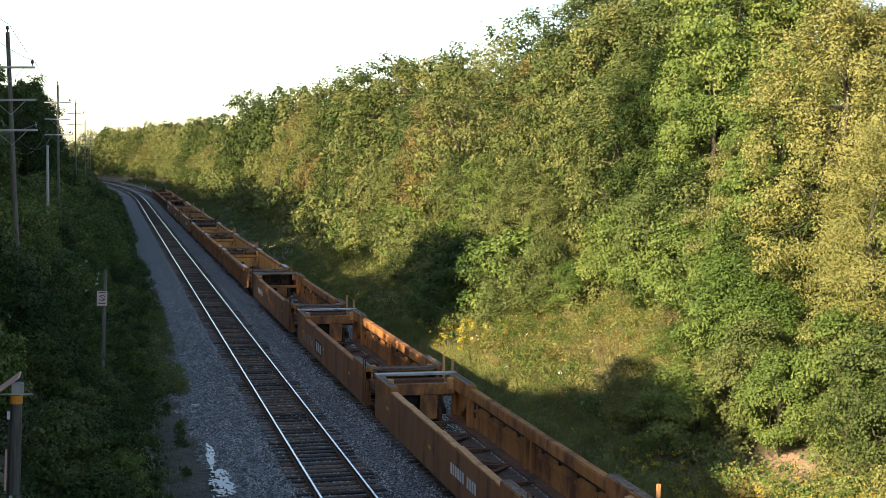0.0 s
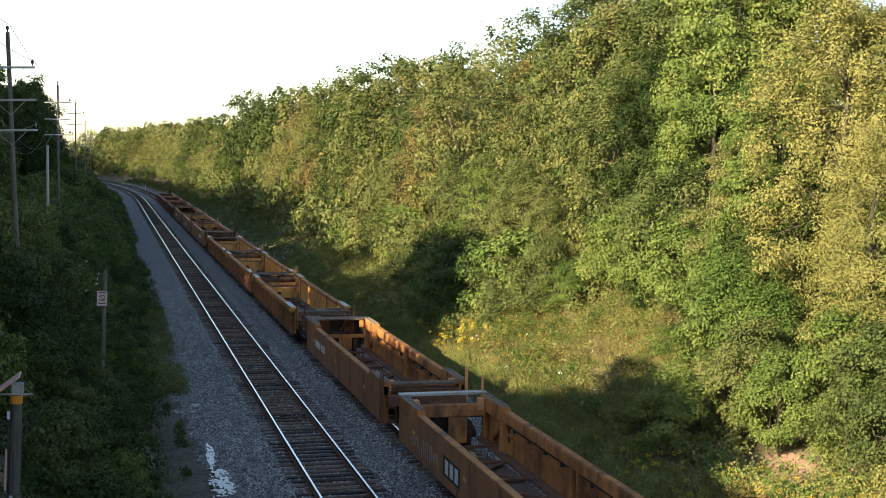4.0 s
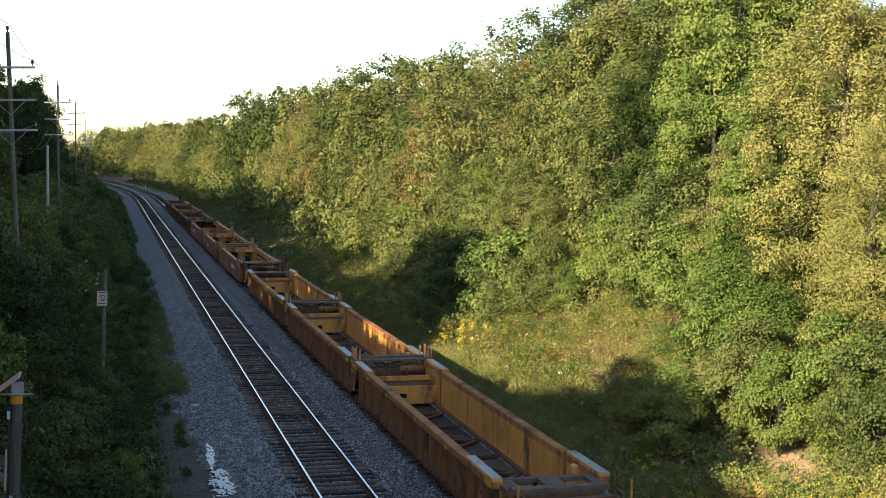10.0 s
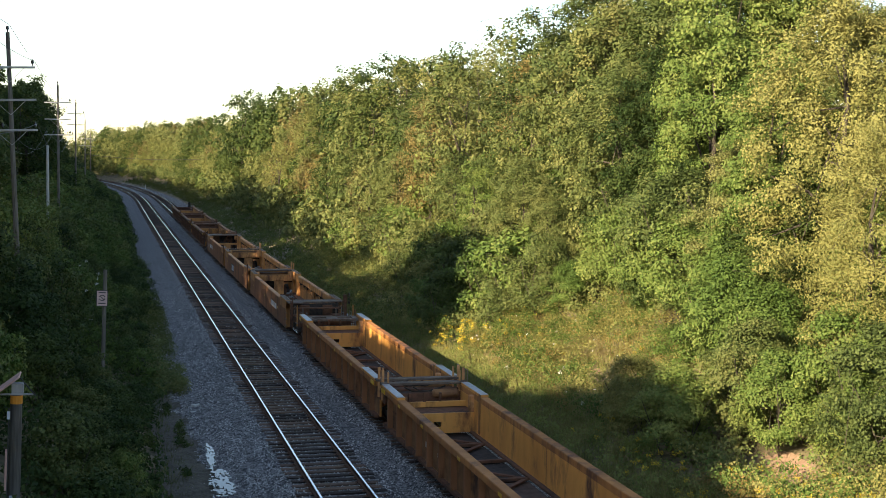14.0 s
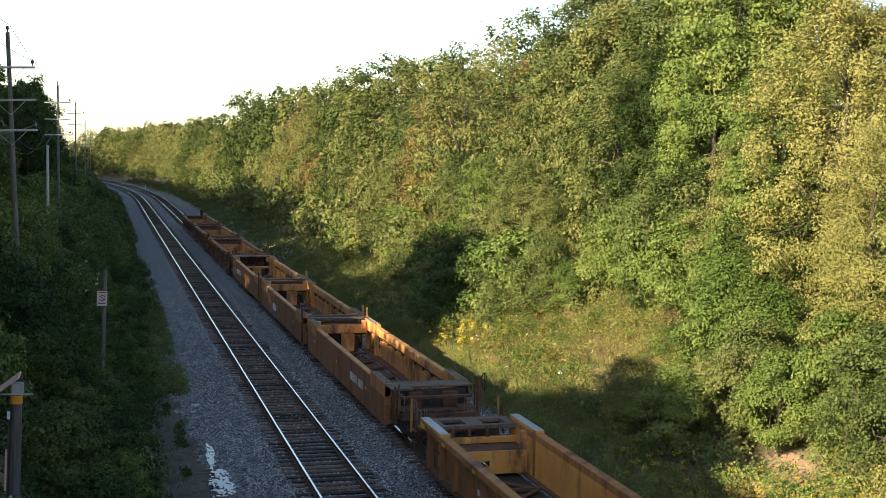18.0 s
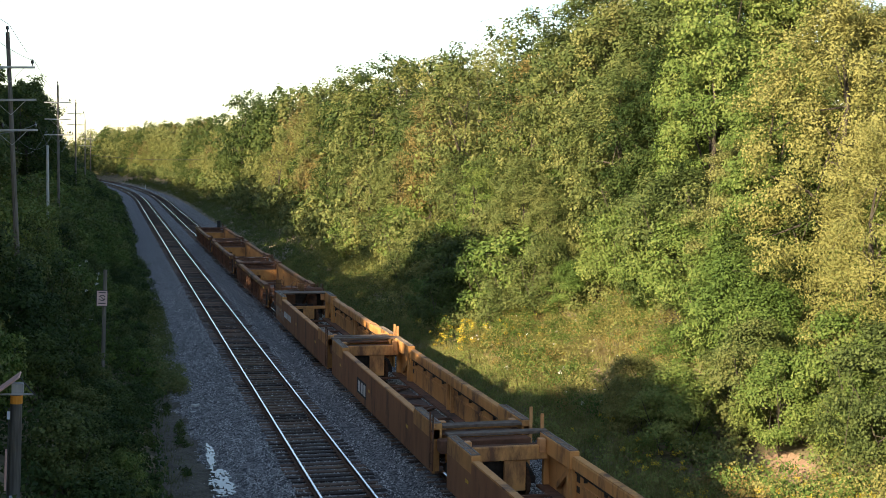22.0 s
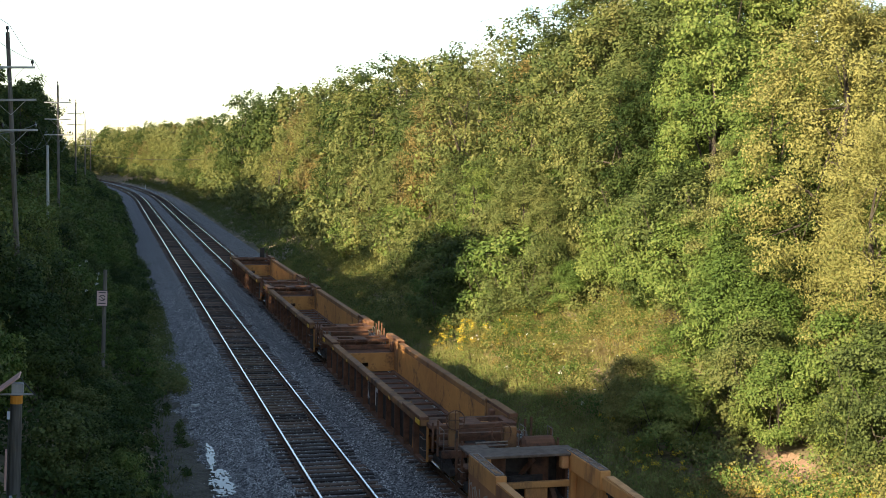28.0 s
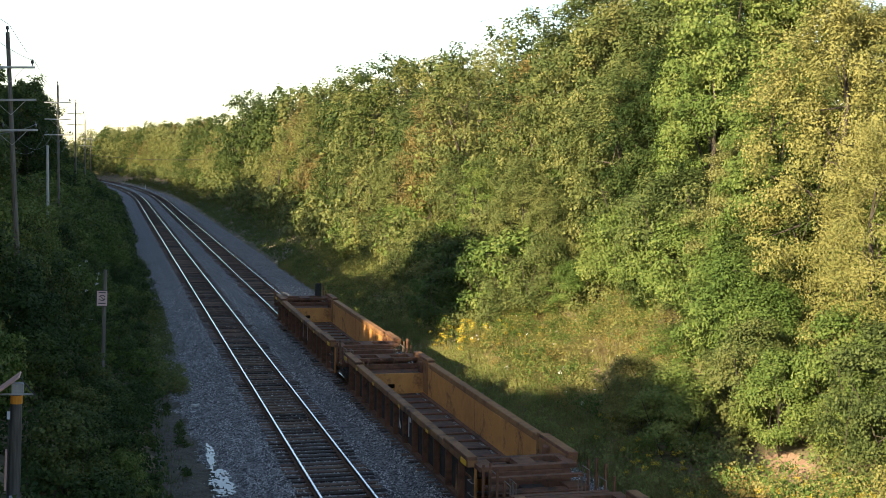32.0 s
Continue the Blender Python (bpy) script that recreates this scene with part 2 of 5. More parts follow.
def build_ballast():
    us = [1.6, 2.1, 2.6] + [2.9 + 0.3 * i for i in range(39)] + [14.6, 15.0, 15.4]
    ys = [-60 + 2.0 * i for i in range(42)] + [24 + 0.35 * i for i in range(260)] + [116 + 2.0 * i for i in range(160)]
    verts = []
    for y in ys:
        for i, u in enumerate(us):
            z = ballast_z(u) + 0.03 * noise.noise((u * 3, y * 3, 0)) + 0.02 * noise.noise((u * 0.7, y * 0.5, 9))
            edge = 0.35 * noise.noise((y * 0.45, 3.0 if i < 4 else 8.0, 2.0)) if i < 4 or i > len(us) - 4 else 0.0
            if i == 0 or i == len(us) - 1:
                z -= 0.45
            verts.append((u + edge - bend(y), y, z))
    n = len(us)
    faces = [(j * n + i, j * n + i + 1, (j + 1) * n + i + 1, (j + 1) * n + i) for j in range(len(ys) - 1) for i in range(n - 1)]
    me = raw("ballast", verts, faces, M_BALLAST)
    tagged(new("ballast", me), "bed of grey crushed stone under two railway tracks", "ballast", kind="structure")


def build_stones():
    """Loose stones that lie on the ballast where it is seen from close by."""
    rng = np.random.default_rng(5)
    verts, faces = [], []
    for k in range(70000):
        y = 27 + 66 * rng.random() ** 1.6
        u = 1.9 + 13.2 * rng.random()
        d1, d2 = abs(u - X1), abs(u - X2)
        if 0.68 < d1 < 0.79 or 0.68 < d2 < 0.79 or d2 < 0.9 and rng.random() < 0.7:
            continue
        on_tie = min(d1, d2) < 1.0
        if on_tie and rng.random() < 0.2 or 1.0 <= min(d1, d2) < 1.32 and rng.random() < 0.6:
            continue
        r = (0.018 + 0.022 * rng.random()) * (0.8 if on_tie else 1.0)
        z = ballast_z(u) - r * 0.2 + (0.012 if on_tie else 0)
        i, th = len(verts), rng.random() * 6.28
        for j in range(3):
            q = r * rng.uniform(0.8, 1.3)
            verts.append((u + math.cos(th + j * 2.1) * q, y + math.sin(th + j * 2.1) * q, z))
        verts.append((u + r * rng.uniform(-0.4, 0.4), y + r * rng.uniform(-0.4, 0.4), z + r * rng.uniform(0.7, 1.4)))
        faces += [(i, i + 1, i + 3), (i + 1, i + 2, i + 3), (i + 2, i, i + 3)]
    tagged(new("loose_stones", raw("loose_stones", verts, faces, M_STONE)), "loose grey stones lying on the ballast", "stones", kind="stuff")


# ---- the tracks ----
def tie_mesh(k, rng):
    bm = bmesh.new()
    l, w = 1.29 + rng.uniform(-0.05, 0.05), 0.115 + rng.uniform(-0.012, 0.012)
    vs = box(bm, -l, l, -w, w, -0.36, -0.175)
    for v in vs:
        v.co += Vector((rng.uniform(-0.03, 0.03), rng.uniform(-0.012, 0.012), rng.uniform(-0.012, 0.008)))
    return mesh_of("tie", bm, M_TIE)


def rail_mesh(xc, off, head):
    """A rail's foot and web, or its worn head, swept along the track."""
    prof = [(-0.036, -0.032), (-0.034, -0.004), (-0.02, 0.0), (0.02, 0.0), (0.034, -0.004), (0.036, -0.032)] if head else \
        [(-0.07, -0.172), (-0.07, -0.162), (-0.012, -0.14), (-0.01, -0.04), (-0.034, -0.032), (0.034, -0.032), (0.01, -0.04), (0.012, -0.14), (0.07, -0.162), (0.07, -0.172)]
    ss = [-60 + 10.0 * i for i in range(30)] + [240 + 4.0 * i for i in range(50)]
    verts, faces, n = [], [], len(prof)
    for s in ss:
        x, y, h = on_track(s, xc)
        c, sn = math.cos(radians(h)), math.sin(radians(h))
        verts += [(x + (off + px) * c, y + (off + px) * sn, pz) for px, pz in prof]
    for j in range(len(ss) - 1):
        for i in range(n):
            a, b = j * n + i, j * n + (i + 1) % n
            faces.append((a, a + n, b + n, b))
    me = raw("rail", verts, faces, M_HEAD if head else M_RAIL)
    me.validate()
    return me


def build_track(number, xc, first):
    rng = random.Random(40 + number)
    track = new("track_%d" % number)
    tagged(track, "railway track of steel rails spiked to dark wooden ties", "track", kind="structure")
    for off in (-0.7535, 0.7535):
        r = part("rail", rail_mesh(xc, off, False), None, track, "rusty steel rail")
        part("rail_head", rail_mesh(xc, off, True), None, r, "polished running surface of the rail")
    kinds = [tie_mesh(k, rng) for k in range(8)]
    far_v, far_f = [], []
    s = -20.0
    count = 0
    while s < 420:
        s += 0.495 + rng.uniform(-0.025, 0.025)
        x, y, h = on_track(s, xc)
        m = pose(x + rng.uniform(-0.05, 0.05), y, 0, 0, 0, h + rng.uniform(-1.2, 1.2))
        if s >= first and count < 290:
            t = part("tie", rng.choice(kinds), None, track, at=m)
            p = part("tie_plate", PLATE, None, t, at=Matrix.Translation((-0.7535, 0, 0)))
            part("tie_plate", PLATE, None, t, at=Matrix.Translation((0.7535, 0, 0)))
            count += 1
        else:
            i = len(far_v)
            far_v += [m @ Vector(p) for p in ((-1.29, -0.115, -0.175), (1.29, -0.115, -0.175), (1.29, 0.115, -0.175), (-1.29, 0.115, -0.175),
                                              (-1.29, -0.115, -0.36), (1.29, -0.115, -0.36), (1.29, 0.115, -0.36), (-1.29, 0.115, -0.36))]
            far_f += [(i, i + 1, i + 2, i + 3), (i, i + 4, i + 5, i + 1), (i + 1, i + 5, i + 6, i + 2), (i + 2, i + 6, i + 7, i + 3), (i + 3, i + 7, i + 4, i)]
    tagged(part("far_ties", raw("far_ties", far_v, far_f, M_TIE), None, track), kind="stuff")


def plate_mesh():
    bm = bmesh.new()
    box(bm, -0.17, 0.17, -0.09, 0.09, -0.176, -0.163)
    for sx in (-1, 1):
        for sy in (-1, 1):
            box(bm, sx * 0.1 - 0.015, sx * 0.1 + 0.015, sy * 0.05 - 0.015, sy * 0.05 + 0.015, -0.163, -0.14)
    return mesh_of("tie_plate", bm, M_RAIL)


# ---- line-side things ----
def build_utility_pole(x, y, top, lean=0.0, arms=(), label="", stub=False):
    base = ground_z(x, y) - 0.3
    h = top - base
    ob = new("utility_pole")
    ob.matrix_basis = pose(x, y, base, 0, lean, 0)
    tagged(ob, label, "utility pole", "poles beside the line")
    bm = bmesh.new()
    rod(bm, (0, 0, 0), (0, 0, h), 0.125, 0.085, 10)
    part("pole", bm, M_STUB if stub else M_POLE, ob)
    if not stub:
        bm = bmesh.new()
        rod(bm, (0, 0, h), (0, 0, h + 0.12), 0.03, 0.03, 6)
        rod(bm, (0, 0, h + 0.12), (0, 0, h + 0.27), 0.07, 0.05, 8)
        part("insulator", bm, M_GLASS, ob)
    for dz, x0, x1, pins in arms:
        bm = bmesh.new()
        box(bm, x0, x1, -0.2, -0.1, h - dz - 0.045, h - dz + 0.045, 0.01)
        arm = part("crossarm", bm, M_ARM, ob)
        for sx in (-1, 1):
            bm = bmesh.new()
            beam(bm, (0, -0.13, h - dz - 0.62), (sx * 0.62, -0.16, h - dz - 0.03), 0.035, 0.02)
            part("brace", bm, M_ARM, arm)
        for px in pins:
            bm = bmesh.new()
            rod(bm, (px, -0.15, h - dz + 0.06), (px, -0.15, h - dz + 0.18), 0.02, 0.02, 6)
            rod(bm, (px, -0.15, h - dz + 0.16), (px, -0.15, h - dz + 0.26), 0.075, 0.06, 8)
            rod(bm, (px, -0.15, h - dz + 0.26), (px, -0.15, h - dz + 0.33), 0.05, 0.03, 8)
            part("insulator", bm, M_GLASS, arm)
    return ob


POLES = []


ROW = [(-3.61, 56.0, 14.3, -1.9), (-3.83, 108.0, 14.72, -0.2), (-3.78, 163.0, 15.35, 0.3), (-3.56, 220.0, 14.2, 0.2), (-3.5, 290.0, 13.1, 0.0)]


def build_poles():
    for k, (x, y, top, lean) in enumerate(ROW):
        arms = [(1.47, -1.05, 1.05, (0.95,)), (2.83, -1.05, 1.05, ()), (4.1, -1.05, 1.05, (-0.95, -0.35, 0.95))]
        POLES.append(build_utility_pole(x, y, top, lean, arms if k < 4 else arms[:2], "tall weathered wooden pole with grey crossarms and insulators"))
    build_utility_pole(-4.13, 95.0, 9.72, 0, (), "pale bare wooden stub pole standing in brush", True)


def tube(pts, r):
    """A thin four-sided tube through points."""
    bm = bmesh.new()
    rings = []
    for k, p in enumerate(pts):
        d = (pts[min(k + 1, len(pts) - 1)] - pts[max(k - 1, 0)]).normalized()
        side = d.cross(Vector((0, 0, 1))).normalized()
        up = side.cross(d)
        rings.append([bm.verts.new(p + (side * math.cos(j * 1.5708) + up * math.sin(j * 1.5708)) * r) for j in range(4)])
    for a, b in zip(rings, rings[1:]):
        for j in range(4):
            bm.faces.new((a[j], b[j], b[(j + 1) % 4], a[(j + 1) % 4]))
    bm.faces.new(rings[0])
    bm.faces.new(list(reversed(rings[-1])))
    return bm


def build_wires():
    """Slack wires between the poles."""
    def end(k, dx, dz):
        x, y, top, lean = ROW[k]
        return (x + dx + (top - dz - 5) * math.sin(radians(lean)), y - 0.15, top - dz)
    spans = [(end(0, dx, dz), end(1, dx, dz), sag) for dx, dz, sag in ((0, -0.3, 0.5), (0.95, 1.17, 0.6), (0.95, 3.8, 1.5), (-0.95, 3.8, 1.6), (-0.35, 3.8, 1.3))]
    spans += [(end(k, dx, dz), end(k + 1, dx, dz), 0.9) for k in (1, 2) for dx, dz in ((0.95, 1.17), (0, -0.3), (0.95, 3.8))]
    spans += [((end(0, dx, dz)[0] - 0.3, -12.0, end(0, dx, dz)[2] + 0.2), end(0, dx, dz), 0.9) for dx, dz in ((0.95, 1.17), (0, -0.3), (0.95, 3.8), (-0.95, 3.8))]
    for a, b, sag in spans:
        pts = [Vector(a).lerp(Vector(b), k / 14) - Vector((0, 0, sag * 4 * (k / 14) * (1 - k / 14))) for k in range(15)]
        bm = tube(pts, 0.011)
        tagged(part("overhead_wire", bm, M_WIRE), "thin dark wire sagging between wooden poles", "wire", "wires of the pole line")


def build_sign_post():
    x, y = -0.2, 52.0
    base = ground_z(x, y) - 0.3
    ob = new("sign_post")
    ob.matrix_basis = pose(x, y, base, 0, 1.6, 0)
    tagged(ob, "grey wooden post with a small pinkish warning sign in brush", "sign")
    bm = bmesh.new()
    rod(bm, (0, 0, 0), (0, 0, 4.62 - base), 0.085, 0.075, 9)
    part("post", bm, M_POLE, ob)
    z = 3.78 - base
    bm = bmesh.new()
    box(bm, -0.3, 0.1, -0.13, -0.11, z - 0.6, z, 0.004)
    board = part("sign_board", bm, M_SIGN, ob, "pinkish white board with a dark ring")
    bm = bmesh.new()
    n = 18
    c = Vector((-0.1, -0.135, z - 0.28))
    for k in range(n):
        a0, a1 = k * math.tau / n, (k + 1) * math.tau / n
        beam(bm, c + Vector((math.cos(a0) * 0.11, 0, math.sin(a0) * 0.11)), c + Vector((math.cos(a1) * 0.11, 0, math.sin(a1) * 0.11)), 0.006, 0.035)
    beam(bm, c + Vector((-0.08, 0, 0.08)), c + Vector((0.08, 0, -0.08)), 0.006, 0.03)
    part("symbol", bm, M_INK, board, "dark ring symbol")
    bm = bmesh.new()
    box(bm, -0.24, 0.04, -0.134, -0.131, z - 0.09, z - 0.05)
    part("lettering", bm, M_INK, board)
    bm = bmesh.new()
    box(bm, -0.24, 0.04, -0.134, -0.131, z - 0.52, z - 0.48)
    part("lettering", bm, M_INK, board)
    for x0, x1, za, zb in ((-0.32, -0.3, -0.62, 0.02), (0.1, 0.12, -0.62, 0.02), (-0.3, 0.1, -0.62, -0.6), (-0.3, 0.1, 0.0, 0.02)):
        bm = bmesh.new()
        box(bm, x0, x1, -0.136, -0.108, z + za, z + zb)
        part("border", bm, M_INK, board)


def build_birdhouse_post():
    x, y = -1.88, 28.0
    base = ground_z(x, y) - 0.3
    top = 4.18 - base
    ob = new("birdhouse_post")
    ob.matrix_basis = pose(x - 0.12, y, base, 0, 2.0, 0)
    tagged(ob, "dark wooden post with a small board roof and an orange band", "post")
    bm = bmesh.new()
    rod(bm, (0, 0, 0), (0, 0, top), 0.14, 0.125, 12)
    part("post", bm, M_POSTWOOD, ob)
    bm = bmesh.new()
    rod(bm, (0, 0, top - 0.2), (0, 0, top - 0.02), 0.133, 0.132, 14)
    part("band", bm, M_ORANGE, ob, "orange painted band")
    bm = bmesh.new()
    box(bm, -0.1, 0.14, -0.12, 0.14, top, top + 0.24, 0.006)
    part("box", bm, M_GREYWOOD, ob)
    bm = bmesh.new()
    beam(bm, (-0.44, 0.0, top + 0.03), (0.06, 0.0, top + 0.42), 0.72, 0.035)
    part("roof_board", bm, M_BOARD, ob, "pinkish weathered roof board")
    bm = bmesh.new()
    rod(bm, (0.07, -0.2, top + 0.4), (0.4, -0.2, top + 0.0), 0.014, n=5)
    part("brace", bm, M_WIRE, ob)
    bm = bmesh.new()
    box(bm, -0.32, 0.36, -0.14, -0.11, top + 0.0, top + 0.035)
    part("batten", bm, M_GREYWOOD, ob)
    for z, w, h, px in ((top - 0.52, 0.06, 0.17, -0.14), (top - 2.28, 0.13, 0.1, -0.02)):
        bm = bmesh.new()
        box(bm, px - w / 2, px + w / 2, -0.155, -0.14, z, z + h)
        part("tag", bm, M_TAG, ob, "pale metal tag")
    bm = bmesh.new()
    box(bm, -0.2, -0.15, -0.06, 0.02, top - 2.1, top - 1.2, 0.006)
    part("strip", bm, M_BOARD, ob, "pale wooden strip")
    bm = bmesh.new()
    rod(bm, (-0.145, -0.05, 0.3), (-0.145, -0.05, top - 0.3), 0.012, n=5)
    part("wire", bm, M_WIRE, ob)


def patch(u0, u1, y0, y1, du, dy, inside, height):
    """A flat patch with a ragged outline, cell by cell."""
    bm = bmesh.new()
    seen = {}

    def at(i, j):
        if (i, j) not in seen:
            u, y = u0 + i * du, y0 + j * dy
            seen[i, j] = bm.verts.new((u, y, height(u, y)))
        return seen[i, j]
    for i in range(int((u1 - u0) / du)):
        for j in range(int((y1 - y0) / dy)):
            if inside(u0 + (i + 0.5) * du, y0 + (j + 0.5) * dy):
                bm.faces.new((at(i, j), at(i + 1, j), at(i + 1, j + 1), at(i, j + 1)))
    return bm


def build_puddle():
    """Two joined pools with stones standing out of them."""
    def wet(u, y):
        pools = ((3.36, 37.5, 0.38, 1.6), (3.26, 41.0, 0.15, 1.8))
        f = max(1 - ((u - c - 0.05 * (y - d)) / w) ** 2 - ((y - d) / l) ** 2 for c, d, w, l in pools)
        return f + 0.9 * noise.noise((u * 3.2, y * 1.5, 3)) + 1.3 * noise.noise((u * 9, y * 5, 7)) + 0.9 * noise.noise((u * 20, y * 11, 2)) > 0.32
    bm = patch(2.5, 4.1, 35.2, 43.0, 0.03, 0.05, wet, lambda u, y: -0.512)
    tagged(part("puddle", bm, M_WATER), "shallow rain puddle on the ballast edge", "puddle", kind="structure")


def build_dirt():
    """Trodden dirt along the brush."""
    def dirt(u, y):
        return u < 2.75 + 0.35 * math.sin(y * 0.21) + 0.5 * noise.noise((u * 0.9, y * 0.5, 4)) + 0.35 * noise.noise((u * 5, y * 4, 6)) - 0.9 * smooth(54, 64, y)
    bm = patch(1.5, 3.7, 27.0, 64.0, 0.1, 0.12, dirt, lambda u, y: max(ballast_z(u) + 0.04 * noise.noise((u * 3, y * 3, 0)), ground_z(u, y)) + 0.035)
    tagged(part("dirt_strip", bm, M_DIRT), "gravelly brown dirt along the edge of the brush", "dirt", kind="structure")


def build_bare_soil():
    """Sandy ground laid bare on the sunny bank."""
    for cu, cy, ru, ry in BARE:
        def sandy(u, y):
            return 1 - ((u - cu) / ru) ** 2 - ((y - cy) / ry) ** 2 + 0.9 * noise.noise((u * 2.2, y * 1.6, 2)) > 0.25
        bm = patch(cu - 1.5, cu + 1.5, cy - 3, cy + 3, 0.1, 0.12, sandy, lambda u, y: ground_z(u, y) + 0.06 + 0.05 * noise.noise((u * 4, y * 4, 1)))
        tagged(part("bare_soil", bm, M_SAND), "bare pinkish sandy soil between weeds on the bank", "soil", kind="structure")


def build_far_line():
    """A cable across the line and a white marker where it curves away."""
    x, y = ROW[4][0] - bend(290), 290.0
    pts = [Vector((x, y, 8.4)).lerp(Vector((27.0, 300.0, 8.1)), k / 12) - Vector((0, 0, 3.2 * (k / 12) * (1 - k / 12))) for k in range(13)]
    bm = tube(pts, 0.05)
    tagged(part("overhead_cable", bm, M_WIRE), "thick dark cable slung across the line", "cable")
    x = 12.9 - bend(330)
    bm = bmesh.new()
    rod(bm, (x, 330, -0.6), (x, 330, 0.75), 0.11, 0.1, 8)
    rod(bm, (x, 330, 0.75), (x, 330, 0.85), 0.1, 0.02, 8)
    tagged(part("marker_post", bm, M_STUB), "short white marker post beside the track", "post")


def build_weed_tufts():
    rng = np.random.default_rng(61)
    for u, y, s in ((2.45, 43.0, 1.0), (2.5, 45.2, 0.85), (2.2, 48.6, 0.8), (2.35, 39.0, 0.5)):
        z = max(ballast_z(u), ground_z(u, y))
        pts = np.array([(u, y, z + 0.2 * s)]) + rng.normal(size=(16, 3)) * [0.09 * s, 0.35 * s, 0.12 * s]
        v, f = leaf_cloud(rng, pts, 26, 0.06, 0.16)
        tagged(new("weed_tuft", fast_mesh("weed_tuft", v, f, M_LEAF["dark"])), "low green weed tuft growing in gravel", "weed", kind="stuff")


def build_litter():
    rng = random.Random(77)
    for x, y, s in ((3.35, 49.6, 0.16), (3.2, 48.6, 0.1), (1.95, 49.2, 0.12), (2.15, 49.9, 0.09), (2.9, 66.0, 0.1)):
        bm = bmesh.new()
        vs = box(bm, -s, s, -s * 0.6, s * 0.6, 0, s * 0.5)
        for v in vs:
            v.co += Vector((rng.uniform(-0.3, 0.3) * s, rng.uniform(-0.3, 0.3) * s, rng.uniform(-0.1, 0.3) * s))
        bmesh.ops.bevel(bm, geom=list(bm.edges), offset=s * 0.12, segments=1, affect="EDGES")
        ob = part("pale_rock", bm, M_PALEROCK, at=pose(x, y, max(ballast_z(x), ground_z(x, y)) - 0.02, 0, 0, rng.uniform(0, 180)))
        tagged(ob, "pale angular rock on the ballast edge", "rock", "pale rocks beside the track")


# ---- trees, bushes and weeds ----
def leaf_cloud(rng, clumps, per, leaf, spread, squash=0.8):
    """Folded leaves scattered round clump centres, most of them facing outwards and up."""
    c = np.asarray(clumps)
    mid = c.mean(0)
    n = len(c) * per
    ctr = np.repeat(c, per, 0)
    off = rng.normal(size=(n, 3))
    off /= np.linalg.norm(off, axis=1)[:, None]
    off *= (spread * rng.random(n) ** 0.45)[:, None]
    off[:, 2] *= squash
    p = ctr + off
    nrm = off / spread + 0.5 * (ctr - mid) / (np.linalg.norm(ctr - mid, axis=1)[:, None] + 0.3) + np.array([0, 0, 0.45]) + 0.42 * rng.normal(size=(n, 3))
    nrm /= np.linalg.norm(nrm, axis=1)[:, None]
    t = np.cross(nrm, rng.normal(size=(n, 3)))
    t /= np.linalg.norm(t, axis=1)[:, None]
    b = np.cross(nrm, t)
    s = (leaf * (0.65 + 0.7 * rng.random(n)))[:, None]
    v = np.stack([p - t * s * 0.62, p + b * s * 0.5 + t * s * 0.3, p - b * s * 0.38 + t * s * 0.5 - nrm * s * 0.12], 1).reshape(-1, 3)
    return v, np.arange(n * 3).reshape(-1, 3)


def fast_mesh(name, v, f, mat):
    me = bpy.data.meshes.new(name)
    me.vertices.add(len(v))
    me.vertices.foreach_set("co", np.asarray(v, dtype=np.float32).ravel())
    k = f.shape[1]
    me.loops.add(f.size)
    me.loops.foreach_set("vertex_index", f.astype(np.int32).ravel())
    me.polygons.add(len(f))
    me.polygons.foreach_set("loop_start", np.arange(0, f.size, k, dtype=np.int32))
    me.update(calc_edges=True)
    me.materials.append(mat)
    return me


def crown_points(rng, n, height, low, radius, lobes):
    """Clump centres on uneven lobes, as the boughs of a crown, and a thin veil of leaves between them."""
    m = n // 4
    n -= m
    a, rel = rng.random(m) * math.tau, rng.random(m)
    w = radius * (0.62 + 0.1 * np.sin(3 * a + 5 * rel)) * np.sqrt(np.clip(1 - (1.9 * rel - 0.85) ** 2, 0.04, 1))
    pts = [np.stack([np.cos(a) * w, np.sin(a) * w, low + (height - low) * (0.04 + 0.84 * rel)], 1)]
    for k in range(lobes):
        a = k * 2.4 + rng.normal() * 0.4
        rel = (k + 0.5) / lobes
        z = low + (height - low) * (0.06 + 0.86 * rel)
        rr = radius * (0.35 + 0.65 * math.sin(math.pi * min(0.3 + 0.66 * rel, 1.0))) * rng.uniform(0.75, 1.08)
        if rel > 0.85:
            rr *= 0.55
        c = np.array([math.cos(a) * rr * 0.66, math.sin(a) * rr * 0.66, z])
        r = radius * rng.uniform(0.2, 0.36)
        m = max(n // lobes, 3)
        d = rng.normal(size=(m, 3))
        d /= np.linalg.norm(d, axis=1)[:, None]
        d[:, 2] = np.where(d[:, 2] < -0.4, -d[:, 2], d[:, 2])
        pts.append(c + d * (r * (0.5 + 0.6 * rng.random(m) ** 0.6))[:, None] * [1.15, 1.15, 0.6])
    return np.concatenate(pts)


